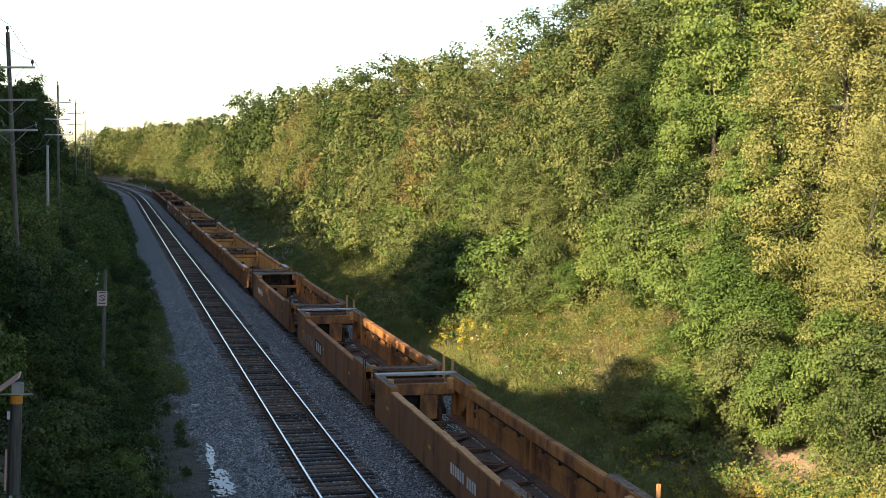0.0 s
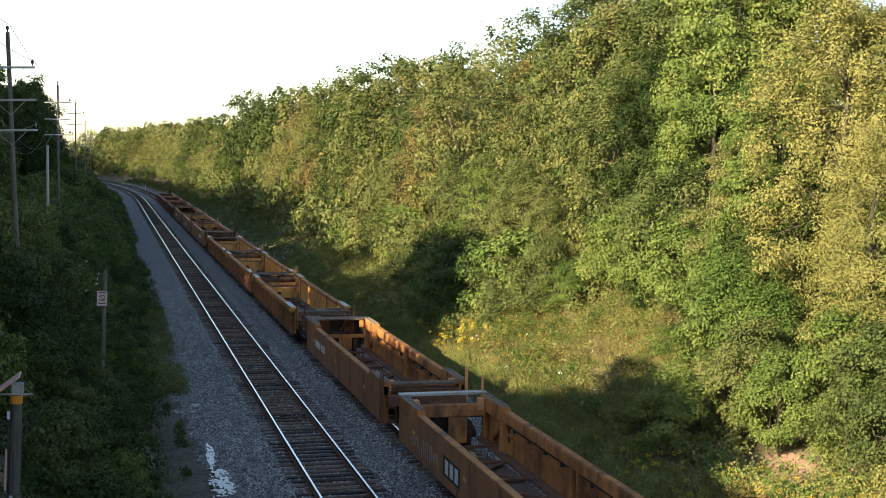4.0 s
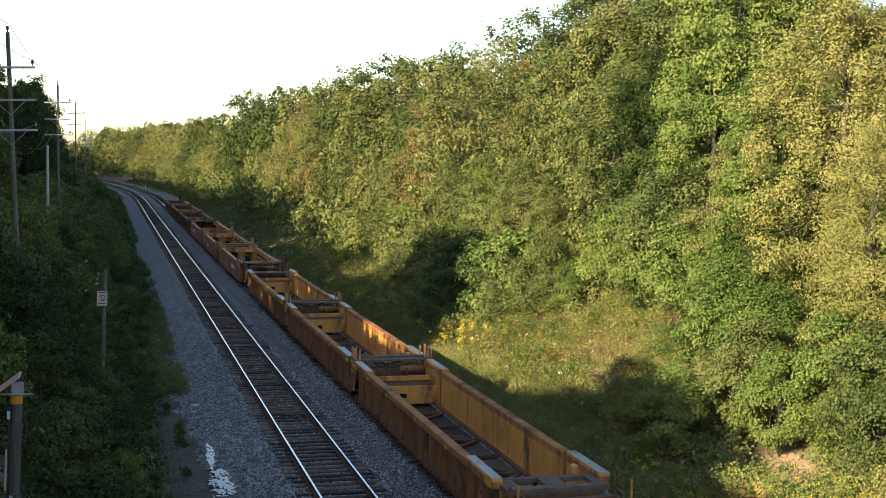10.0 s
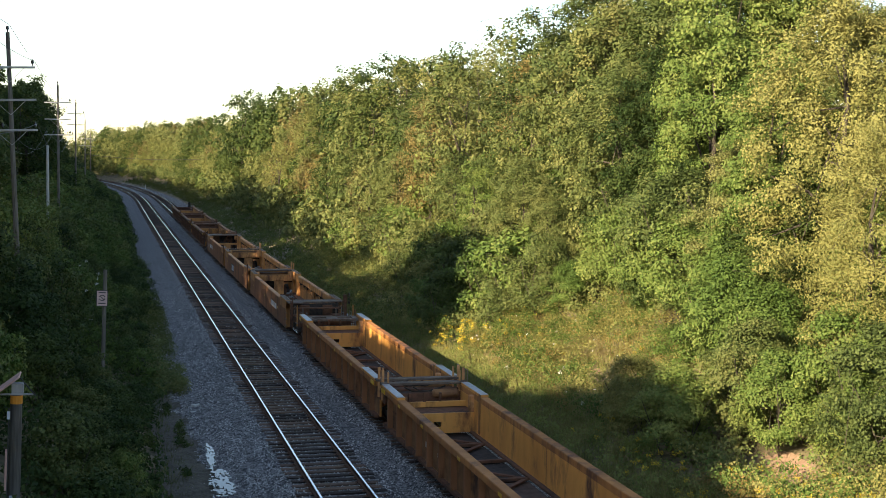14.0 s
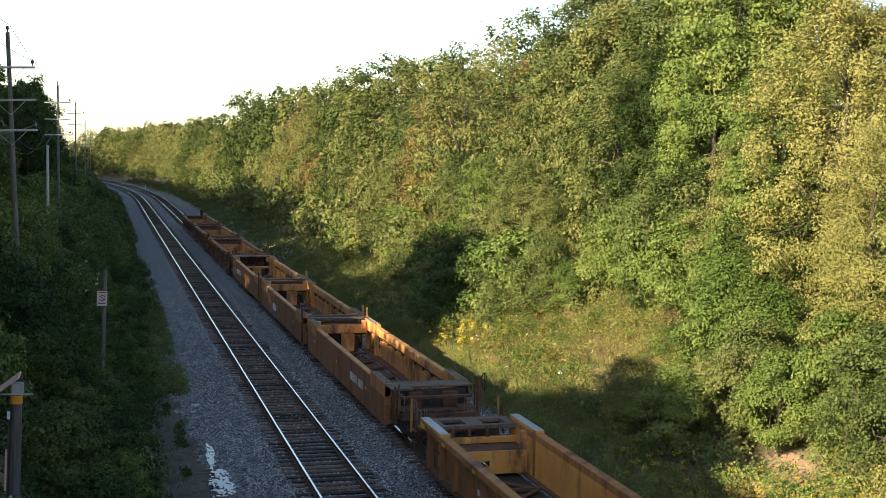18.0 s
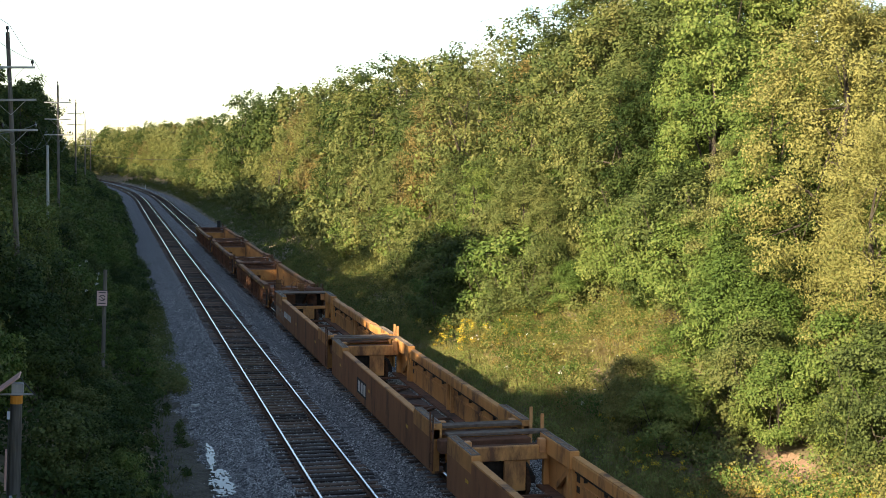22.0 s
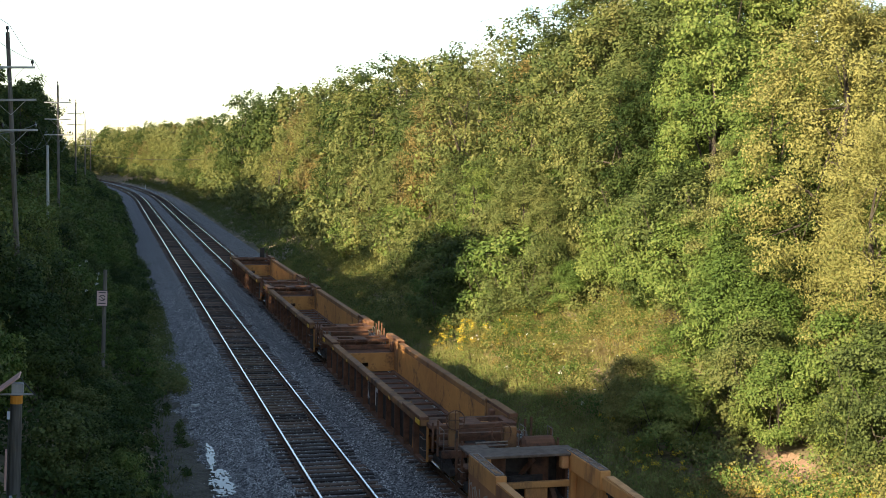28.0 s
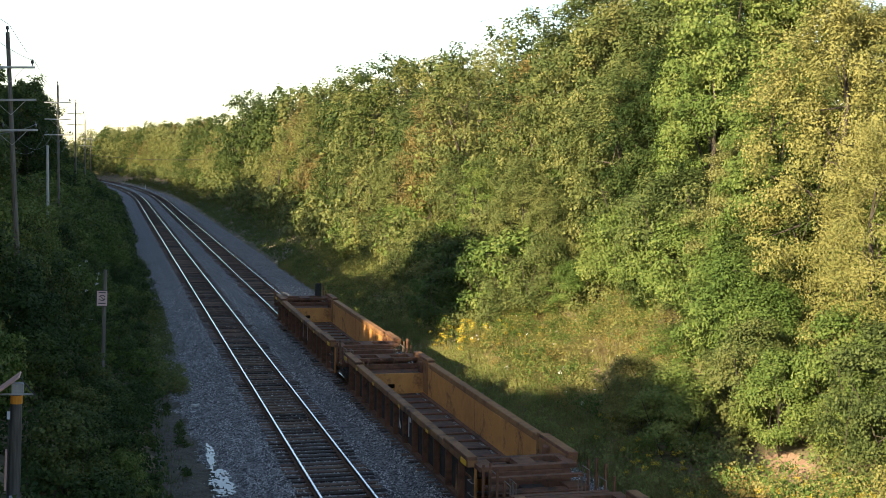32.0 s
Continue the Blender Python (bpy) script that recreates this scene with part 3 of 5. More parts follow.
def tree(name, seed, height, low, radius, clumps, per, leaf, spread, mat, lobes=9, label="", category="tree", twigs=0):
    """A tapered trunk with limbs and a crown of many leaves. Stands on its own origin."""
    rng = np.random.default_rng(seed)
    ob = new(name)
    tagged(ob, label, category)
    pts = crown_points(rng, clumps, height, low, radius, lobes)
    r0 = 0.016 * height + 0.02
    stems = 1 if category == "tree" else 3
    for st in range(stems):
        bm = bmesh.new()
        p = Vector((0.2 * (stems > 1) * math.cos(st * 2.1), 0.2 * (stems > 1) * math.sin(st * 2.1), -0.3))
        lean = Vector((rng.normal() * 0.05, rng.normal() * 0.05, 1)) if stems == 1 else Vector((math.cos(st * 2.1) * 0.4, math.sin(st * 2.1) * 0.4, 1))
        steps = 5
        for i in range(steps):
            q = p + (lean + Vector((rng.normal() * 0.08, rng.normal() * 0.08, 0))) * (height * 0.82 / steps)
            ra, rb = [r0 / (stems ** 0.5) * (1 - 0.85 * j / steps) for j in (i, i + 1)]
            rod(bm, p, q, ra, rb, 7 if stems == 1 else 5)
            if i >= 1:
                for _ in range(3 if stems == 1 else 1):
                    tip = q.lerp(Vector(pts[rng.integers(len(pts))]), 0.8)
                    midp = q.lerp(tip, 0.5) + Vector((0, 0, 0.25))
                    rod(bm, q, midp, rb * 0.55, rb * 0.35, 5)
                    rod(bm, midp, tip, rb * 0.35, 0.012, 4)
            p = q
        part("trunk" if category == "tree" else "stem", bm, M_BARK, ob)
    v, f = leaf_cloud(rng, pts, per, leaf, spread)
    part("crown" if category == "tree" else "foliage", fast_mesh("leaves", v, f, mat), None, ob)
    return ob


PLANTS = {}


def plant_kinds():
    """Kinds of plants, each built once, in fine and in coarse forms."""
    def tr(key, h, low, r, mat, label, leaf=0.15, lobes=24, per=72):
        n = 11 + len(PLANTS) * 7
        PLANTS[key] = [tree("tree", n, h, low, r, 520, per, leaf * 0.66, 0.46, M_LEAF[mat], lobes, label),
                       tree("tree", n + 1, h, low, r, 300, 34, leaf * 0.95, 0.52, M_LEAF[mat], lobes, label),
                       tree("tree", n + 2, h, low, r, 190, 24, leaf * 1.5, 0.62, M_LEAF[mat], lobes, label)]

    def bu(key, h, r, mat, label, leaf=0.092):
        n = 90 + len(PLANTS) * 7
        PLANTS[key] = [tree("bush", n, h, 0.1, r, 260, 78, leaf * 0.72, 0.32, M_LEAF[mat], 12, label, "bush"),
                       tree("bush", n + 1, h, 0.1, r, 160, 34, leaf * 1.2, 0.38, M_LEAF[mat], 12, label, "bush"),
                       tree("bush", n + 2, h, 0.1, r, 80, 22, leaf * 1.55, 0.45, M_LEAF[mat], 10, label, "bush")]
    tr("olive", 10.5, 1.2, 3.4, "olive", "olive-green broadleaf tree in early autumn on the bank")
    tr("bright", 11.5, 1.5, 3.6, "bright", "bright green maple with dense foliage on the bank", 0.145)
    tr("yellow", 10.5, 0.8, 3.5, "yellow", "pale yellow-green tree with small leaves on the bank", 0.1, 24, 104)
    tr("dark", 11.0, 1.5, 3.7, "dark", "dark green broadleaf tree on the bank")
    tr("brown", 9.5, 1.0, 3.0, "brown", "tree with browning autumn leaves on the bank", 0.13)
    bu("b_olive", 3.4, 1.9, "olive", "dense olive-green bush at the foot of the bank")
    bu("b_bright", 3.2, 1.8, "bright", "bright green bush at the foot of the bank")
    bu("b_yellow", 3.0, 1.7, "yellow", "yellowing bush at the foot of the bank", 0.086)
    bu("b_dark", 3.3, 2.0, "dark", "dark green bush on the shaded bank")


USED = set()
FAR_BRUSH = {}


def far_plant(key, x, y, size, wide=None):
    """A plant too far off to count: joined with its like."""
    leaves = [c for c in PLANTS[key][2].children if c.name.startswith(("foliage", "crown"))][0].data
    if key not in FAR_BRUSH:
        co = np.empty(len(leaves.vertices) * 3, dtype=np.float32)
        leaves.vertices.foreach_get("co", co)
        # every third leaf, drawn larger
        co = co.reshape(-1, 3, 3)[::3]
        mid = co.mean(1, keepdims=True)
        co = (mid + (co - mid) * 1.7).reshape(-1, 3)
        FAR_BRUSH[key] = [co, np.arange(len(co)).reshape(-1, 3), leaves.materials[0], [], []]
    co, idx, mat, vs, fs = FAR_BRUSH[key]
    a = random.uniform(0, math.tau)
    c, s = math.cos(a) * (wide or size), math.sin(a) * (wide or size)
    p = np.stack([co[:, 0] * c - co[:, 1] * s + x, co[:, 0] * s + co[:, 1] * c + y, co[:, 2] * size + ground_z(x, y) - 0.15], 1)
    fs.append(idx + sum(len(v) for v in vs))
    vs.append(p)


def finish_far_brush():
    for key, (co, idx, mat, vs, fs) in FAR_BRUSH.items():
        low = key.startswith("b_")
        what = "distant_brush" if low else "distant_woods"
        tagged(new(what, fast_mesh(what, np.concatenate(vs), np.concatenate(fs), mat)), "mass of distant %s along the banks" % ("bushes" if low else "trees"), "brush" if low else "woods", kind="stuff")



def plant(key, x, y, size=1.0, group="", level=0, spin=None, sink=0.15, tall=1.0):
    src = PLANTS[key][level]
    spin = random.uniform(0, 360) if spin is None else spin
    m = pose(x, y, ground_z(x, y) - sink, 0, 0, spin) @ Matrix.Diagonal((size, size, size * tall, 1))
    if src.name not in USED:
        USED.add(src.name)
        src.matrix_basis = m
        return tagged(src, group=group)
    base = src.matrix_basis.copy()
    src.matrix_basis = Matrix.Identity(4)
    ob = copy_thing(src, m)
    src.matrix_basis = base
    return tagged(ob, group=group)


def finish_plants():
    """Take away the kinds that stand nowhere."""
    for forms in PLANTS.values():
        for ob in forms:
            if ob.name not in USED:
                for c in list(ob.children):
                    bpy.data.objects.remove(c)
                bpy.data.objects.remove(ob)


def pick(rng, weights):
    keys = list(weights)
    return rng.choices(keys, [weights[k] for k in keys])[0]


def put(rng, key, u, y, size, group, bush):
    """A plant at u across the line: fine when near, coarse further off, joined to its like when far."""
    if y > (105 if bush else 190):
        far_plant(key, u - bend(y), y, size)
    else:
        if bush:
            level = (0 if y < 58 else 1 if y < 85 else 2) if u > 8 else (1 if y < 50 else 2)
            if u > 27.5 and level == 0:
                level = 1
        else:
            level = 2 if y > 105 or u > 31.5 else 0 if y < 72 and u < 28 else 1
        plant(key, u - bend(y), y, size, group, level)


# trees that stand out from the rest: kind, across, along, size
STANDOUT = [("olive", 26.8, 65.5, 1.3), ("olive", 28.6, 62.5, 1.3), ("olive", 27.0, 68.0, 1.5), ("dark", 24.8, 51.0, 0.55), ("bright", 26.6, 51.5, 0.98), ("bright", 28.0, 53.0, 1.35), ("dark", 26.6, 57.0, 0.95),
            ("yellow", 24.3, 38.0, 1.17), ("yellow", 26.8, 37.0, 1.25), ("bright", 31.0, 52.0, 1.2), ("yellow", 31.0, 100.0, 1.35), ("brown", 24.5, 95.0, 1.12), ("olive", 25.0, 88.0, 1.2),
            ("yellow", 21.8, 165.0, 0.9), ("olive", 25.2, 59.5, 1.0), ("yellow", 22.0, 32.5, 0.8), ("olive", 31.0, 46.5, 1.05), ("yellow", 29.5, 40.5, 1.1), ("olive", 33.0, 55.0, 1.4), ("dark", 31.5, 58.5, 1.25), ("dark", 33.5, 63.0, 1.35), ("dark", 30.2, 64.5, 1.3)]


def build_right_bank():
    rng = random.Random(3)
    G = "woods on the sunny bank"
    # shrubs along the foot, then taller rows up the slope
    rows = [(18.6, 1.4, "bush", 2.5, 0.95), (20.8, 1.2, "bush", 2.7, 1.25), (23.0, 1.2, "small", 2.8, 0.62), (25.0, 1.0, "bush", 3.2, 1.6), (28.5, 1.0, "bush", 3.6, 1.7), (25.8, 1.3, "tree", 3.9, 0.98), (29.2, 1.4, "tree", 4.3, 1.2), (33.5, 2.0, "tree", 7.0, 1.3)]
    for u0, jit, what, step, size in rows:
        y = 22.0 + rng.uniform(0, 2)
        while y < 500:
            y += step * (0.85 + 0.5 * rng.random()) * (1 + 0.9 * smooth(90, 260, y))
            u = u0 + rng.uniform(-jit, jit)
            if what == "bush":
                if u0 < 22 and (39.5 < y < 57.5 or y < 30.5):
                    u = max(u, (21.0 if y > 35 else 19.8) + 0.8 * rng.random())
                    if u0 < 24 and 43.5 < y < 55.5:
                        u = max(u, 23.0 + 0.6 * rng.random())
                elif u0 < 20:
                    u += 2.0 * smooth(66, 84, y)
                key = pick(rng, {"b_olive": 4, "b_bright": 4.5 if y < 90 else 0.8, "b_yellow": 0.5 if 36 < y < 70 else 1.3, "b_dark": 0.3 if 58 < y < 110 else 1.0})
            else:
                # masses of one kind rather than a mixture
                g = noise.noise((u * 0.07, y * 0.045, 2.5)) + 0.25 * rng.uniform(-1, 1)
                key = "dark" if g < -0.34 else "bright" if g < -0.16 else "olive" if g < 0.1 else "brown" if g < 0.17 else "olive" if g < 0.24 else "yellow"
                if 39 < y < 64 and key in ("yellow", "brown"):
                    key = "olive" if rng.random() < 0.6 else "bright"
                if 60 < y < 105 and key == "dark":
                    key = "brown" if rng.random() < 0.3 else "olive"
                if y > 84 and (key == "bright" or key == "yellow" and rng.random() < 0.55):
                    key = "olive"
                if y > 105 and key == "olive" and rng.random() < 0.45:
                    key = pick(rng, {"yellow": 1.2, "brown": 1.4, "dark": 0.8})
                if any(abs(u - a) < 3.0 and abs(y - b) < 4.6 for k, a, b, z in STANDOUT):
                    continue
            put(rng, key, u, y, size * rng.uniform(0.85, 1.16) * (1 - 0.1 * smooth(215, 300, y)) * (0.94 if what == "tree" and 74 < y < 104 else 1.03 if what == "tree" and y > 104 else 1.0), G, what == "bush")
    for key, u, y, size in STANDOUT:
        plant(key, u - bend(y), y, size, G, 0 if y < 72 else 1 if y < 105 else 2)
    for key, u, y, size in (("b_bright", 19.3, 65.5, 1.15), ("b_olive", 19.8, 69.0, 1.25), ("b_bright", 19.2, 72.5, 1.15), ("b_dark", 20.2, 76.0, 1.2), ("b_olive", 19.6, 80.0, 1.1)):
        plant(key, u, y, size, G, 1)
    plant("dark", 23.0, 221.0, 1.62, G, 2)
    plant("dark", 25.5, 214.0, 1.4, G, 2)


def wood_top(y):
    """Height of the tops of the unseen wood between the sun and the line, shaped to cast the wanted shade."""
    prof = ((-40, 12.0), (10, 12.0), (16.5, 12.4), (18.5, 14.4), (24, 15.2), (27, 13.2), (31, 12.1), (36, 11.5), (38, 11.1), (46, 10.85), (48.5, 14.0), (51, 19.0), (57, 19.0), (61, 15.2), (70, 14.2))
    return float(np.interp(y, [a for a, b in prof], [b for a, b in prof]))


def build_left_bank():
    rng = random.Random(8)
    G = "shaded brush beside the line"
    for u0, jit, step, size in ((1.2, 0.5, 1.9, 0.5), (-0.6, 0.8, 2.3, 0.62), (-3.0, 1.0, 2.6, 0.8), (-5.6, 1.2, 3.2, 1.0)):
        y = 24.0 + rng.uniform(0, 1.5)
        while y < 420:
            y += step * (0.8 + 0.5 * rng.random()) * (1 + 0.9 * smooth(90, 260, y))
            u = u0 + rng.uniform(-jit, jit) - (0.7 * smooth(54, 46, y) if u0 > 0 else 0)
            if y < 31 and -3.4 < u < -0.6 or abs(y - 50) < 3.0 and abs(u + 0.4) < 1.2:
                continue
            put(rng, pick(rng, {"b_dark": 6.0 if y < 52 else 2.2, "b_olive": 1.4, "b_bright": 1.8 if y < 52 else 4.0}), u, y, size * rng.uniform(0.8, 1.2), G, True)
    y = 74.0
    while y < 300:
        y += rng.uniform(1.6, 2.8) * (1 + 0.6 * smooth(100, 220, y))
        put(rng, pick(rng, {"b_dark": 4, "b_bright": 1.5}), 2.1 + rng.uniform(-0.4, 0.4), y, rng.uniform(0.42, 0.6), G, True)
    G = "woods on the shaded bank"
    y = 116.0
    while y < 215:
        y += rng.uniform(3.5, 5.5)
        plant(pick(rng, {"dark": 4, "olive": 0.7}), -0.052 * y - 0.9 + rng.uniform(-0.7, 0.5), y, rng.uniform(0.95, 1.12) + 0.16 * smooth(120, 190, y), G, 1 if y < 140 else 2)
    # a tall wood behind them, which keeps the sun from the bank and the line
    for u0 in (-19.0, -24.0):
        y = 66.0
        while y < 440:
            y += rng.uniform(4.5, 6.5)
            far_plant("dark", u0 + rng.uniform(-1.5, 1.5) - bend(y), y, rng.uniform(1.35, 1.6) * (1.2 if 110 < y < 180 else 1.0))
    # an unseen hedge and the trees behind it, added to shade the line: one tall group, and a dip beside it through
    # which the sun reaches the line
    for u0, step in ((-8.4, 1.15), (-10.2, 1.9), (-12.6, 2.4), (-15.6, 3.2)):
        y = -40.0
        while y < (54 if u0 > -11 else 64):
            y += step * rng.uniform(0.85, 1.15)
            u = u0 + rng.uniform(-0.4, 0.4)
            back = -8.0 - u
            rise = wood_top(y + back * 0.625) + back * 0.477 - ground_z(u, y)
            far_plant("dark", u, y, rise / 11.0 * rng.uniform(0.94, 1.03), min(rise / 11.0, 0.95))
    plant("dark", -10.0, 50.2, 1.1, G, 2)
    plant("dark", -14.5, 48.0, 1.5, G, 2)
    for u0, step, size in ((-9.6, 4.6, 0.66), (-11.6, 4.4, 0.84), (-15.0, 5.0, 0.92)):
        y = 64.0
        while y < 440:
            y += step * (0.8 + 0.5 * rng.random()) * (0.68 if y < 80 else 1.0)
            key = pick(rng, {"dark": 4, "olive": 1, "bright": 0.6})
            far_plant(key, u0 + rng.uniform(-1.2, 1.2) - bend(y), y, size * rng.uniform(0.85, 1.15))



def build_far_woods():
    """The woods that close the view where the line curves away."""
    rng = random.Random(21)
    for k in range(160):
        y = rng.uniform(430, 560)
        x = rng.uniform(-110, 60)
        far_plant(pick(rng, {"olive": 5, "yellow": 1.5, "dark": 2, "brown": 1}), x, y, rng.uniform(1.05, 1.4))


BARE = ((18.9, 31.8, 0.9, 1.9), (19.0, 46.3, 0.7, 2.2), (18.2, 36.6, 0.5, 1.2))   # centre and half widths of sandy patches


def bare(u, y):
    return any(((u - cu) / ru) ** 2 + ((y - cy) / ry) ** 2 + 0.8 * noise.noise((u * 1.7, y * 1.3, 6)) < 0.75 for cu, cy, ru, ry in BARE)


def undergrowth(name, seed, count, us, ys, leaf, per, spread, mat, label, lift=0.25, keep=None):
    """Low leafy growth that covers the ground between the bushes."""
    rng = np.random.default_rng(seed)
    pts = []
    while len(pts) < count:
        u, y = rng.uniform(*us), ys[0] + (ys[1] - ys[0]) * rng.random() ** 1.25
        if keep and not keep(u, y) or u > 17 and bare(u, y):
            continue
        x = u - bend(y)
        pts.append((x, y, ground_z(x, y) + lift * (0.3 + rng.random())))
    v, f = leaf_cloud(rng, np.array(pts), per, leaf, spread, 0.7)
    tagged(new(name, fast_mesh(name, v, f, mat)), label, "undergrowth", kind="stuff")


def open_grass(u, y):
    """Where the bank is open grass rather than brush."""
    return u < 17.2 + 0.8 * math.sin(y * 0.3) or (40 < y < 59 and u < 20.4 + 2.2 * smooth(41, 45, y) * smooth(58, 52, y) + 0.7 * math.sin(y * 0.9)) or (y < 31 and u < 18.8)


def grass_blades(name, seed, count, us, ys, h, mat, label, keep=None, w=0.02):
    rng = np.random.default_rng(seed)
    v = []
    while len(v) < count * 3:
        u, y = rng.uniform(*us), ys[0] + (ys[1] - ys[0]) * rng.random() ** 1.3
        if keep and not keep(u, y) or u > 17 and bare(u, y):
            continue
        x = u - bend(y)
        z = ground_z(x, y)
        for _ in range(9):
            a, r = rng.random() * 6.283, rng.random() * 0.22
            bx, by = x + math.cos(a) * r, y + math.sin(a) * r
            l = h * (0.5 + 0.8 * rng.random())
            t = rng.random() * 6.283
            dx, dy = math.cos(t) * w * 0.5, math.sin(t) * w * 0.5
            lx, ly = rng.normal(0, 0.25) * l, rng.normal(0, 0.25) * l
            v += [(bx - dx, by - dy, z - 0.05), (bx + dx, by + dy, z - 0.05), (bx + lx, by + ly, z + l)]
    v = np.array(v[:count * 3])
    tagged(new(name, fast_mesh(name, v, np.arange(count * 3).reshape(-1, 3), mat)), label, "grass", kind="stuff")


def build_ground_cover():
    near = (22.0, 112.0)
    undergrowth("bank_undergrowth", 31, 5200, (17.0, 34.0), near, 0.105, 36, 0.5, M_LEAF["olive"], "olive-green undergrowth between the bushes of the bank", 0.9, lambda u, y: not open_grass(u, y))
    undergrowth("bank_undergrowth", 32, 1800, (17.0, 28.0), near, 0.095, 28, 0.45, M_LEAF["yellow"], "yellowing undergrowth between the bushes of the bank", 0.7, lambda u, y: not open_grass(u, y))
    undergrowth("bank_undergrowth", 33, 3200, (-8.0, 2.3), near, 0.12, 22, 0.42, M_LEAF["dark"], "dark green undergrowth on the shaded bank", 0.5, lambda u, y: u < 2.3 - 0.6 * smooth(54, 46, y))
    undergrowth("bank_undergrowth", 34, 2300, (19.2, 27.0), (112, 330), 0.4, 12, 0.9, M_LEAF["olive"], "distant undergrowth on the sunny bank", 0.6)
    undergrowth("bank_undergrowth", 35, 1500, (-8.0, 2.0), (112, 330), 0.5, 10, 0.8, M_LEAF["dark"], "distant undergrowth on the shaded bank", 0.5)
    # dark leaves here: the shade over the far verge is put into their colour
    undergrowth("meadow_weeds", 47, 3400, (15.2, 19.8), (70, 400), 0.13, 20, 0.5, M_LEAF["dark"], "green grass and weeds beside the distant ballast", 0.35)
    undergrowth("meadow_weeds", 36, 2600, (14.9, 17.4), near, 0.07, 16, 0.28, M_LEAF["bright"], "green weeds along the foot of the bank", 0.3, open_grass)
    undergrowth("meadow_weeds", 37, 900, (14.9, 20.5), near, 0.07, 16, 0.25, M_LEAF["olive"], "olive weeds along the foot of the bank", 0.35, open_grass)
    undergrowth("meadow_weeds", 42, 480, (16.2, 23.2), (24, 64), 0.065, 28, 0.34, M_LEAF["brown"], "dry brown weeds on the open bank", 0.8, lambda u, y: open_grass(u, y) and u > 16.0 + 0.5 * math.sin(y))
    undergrowth("meadow_weeds", 43, 1000, (16.6, 23.2), (24, 64), 0.065, 30, 0.36, M_LEAF["yellow"], "tall olive weeds on the open bank", 0.9, lambda u, y: open_grass(u, y) and noise.noise((u * 0.6, y * 0.45, 3)) > -0.12)
    undergrowth("meadow_weeds", 44, 1300, (16.4, 23.2), (24, 64), 0.07, 30, 0.36, M_LEAF["bright"], "tall green weeds on the open bank", 0.9, lambda u, y: open_grass(u, y) and noise.noise((u * 0.55, y * 0.4, 9)) > -0.05)
    grass_blades("long_grass", 38, 76000, (14.7, 23.0), near, 0.55, M_LEAF["grass"], "long dry grass along the foot of the bank", open_grass)
    grass_blades("dry_grass", 52, 26000, (16.8, 20.4), (41, 56), 0.6, M_LEAF["straw"], "dry straw-coloured grass in the sunny clearing", lambda u, y: noise.noise((u * 0.8, y * 0.4, 12)) > -0.15)
    undergrowth("bank_undergrowth", 48, 560, (1.9, 3.2), (52, 86), 0.06, 34, 0.32, M_LEAF["olive"], "feathery green weeds along the edge of the ballast", 0.8, lambda u, y: noise.noise((u * 0.6, y * 0.3, 8)) > 0.0)
    grass_blades("long_grass", 39, 9000, (1.4, 3.0), (26, 130), 0.4, M_LEAF["grass"], "grass growing into the edge of the ballast")
    undergrowth("goldenrod", 45, 44, (15.9, 18.2), (56.5, 64), 0.045, 50, 0.2, M_LEAF["gold"], "thick stand of goldenrod in bloom on the bank", 1.0)
    undergrowth("goldenrod", 46, 26, (15.2, 16.8), (33.5, 40), 0.045, 26, 0.13, M_LEAF["gold"], "goldenrod in bloom in the shaded grass", 0.9)
    undergrowth("goldenrod", 40, 130, (15.2, 21.0), (23, 66), 0.032, 40, 0.13, M_LEAF["gold"], "yellow goldenrod in bloom on the bank", 0.9, lambda u, y: open_grass(u, y) and (y < 32 or u > 16.2 and noise.noise((u * 0.5, y * 0.35, 5)) > 0.22 or 57 < y < 62))
    undergrowth("meadow_weeds", 51, 240, (16.0, 19.0), (64, 98), 0.08, 26, 0.34, M_LEAF["yellow"], "yellowing weeds along the foot of the bank", 0.7)
    undergrowth("pale_flowers", 49, 9, (-1.5, -0.2), (60, 70), 0.06, 12, 0.12, M_LEAF["white"], "white flower heads in the shaded brush", 2.6)
    undergrowth("goldenrod", 50, 34, (16.5, 19.0), (27, 31.5), 0.032, 44, 0.14, M_LEAF["gold"], "goldenrod in bloom on the near bank", 0.9)
    undergrowth("pale_flowers", 41, 60, (16.2, 20.4), (39, 62), 0.05, 9, 0.09, M_LEAF["white"], "small white flower heads in the grass", 0.8, open_grass)


# ---- the train ----
M_BROWN = material("rusting_ochre_paint", (0.28, 0.112, 0.034), (0.52, 0.225, 0.066), 2.2, 0.7, 0.0, bump=0.18, big=0.5, stretch=(1, 1, 0.35), stain=(0.13, 0.055, 0.028), stain_at=0.56, stain_scale=0.8)
M_OCHRE = material("weathered_ochre_paint", (0.49, 0.212, 0.048), (0.76, 0.365, 0.09), 2.2, 0.65, 0.0, bump=0.15, big=0.5, stretch=(1, 1, 0.35), stain=(0.12, 0.055, 0.03), stain_at=0.6, stain_scale=0.8)
M_RUST = material("rusty_brown_steel", (0.095, 0.046, 0.026), (0.215, 0.1, 0.056), 5.0, 0.85, 0.1, bump=0.35, big=0.4, stain=(0.05, 0.03, 0.022), stain_at=0.58)
M_DARK = material("grimy_steel", (0.025, 0.02, 0.017), (0.075, 0.058, 0.048), 6.0, 0.85, 0.2, bump=0.3)
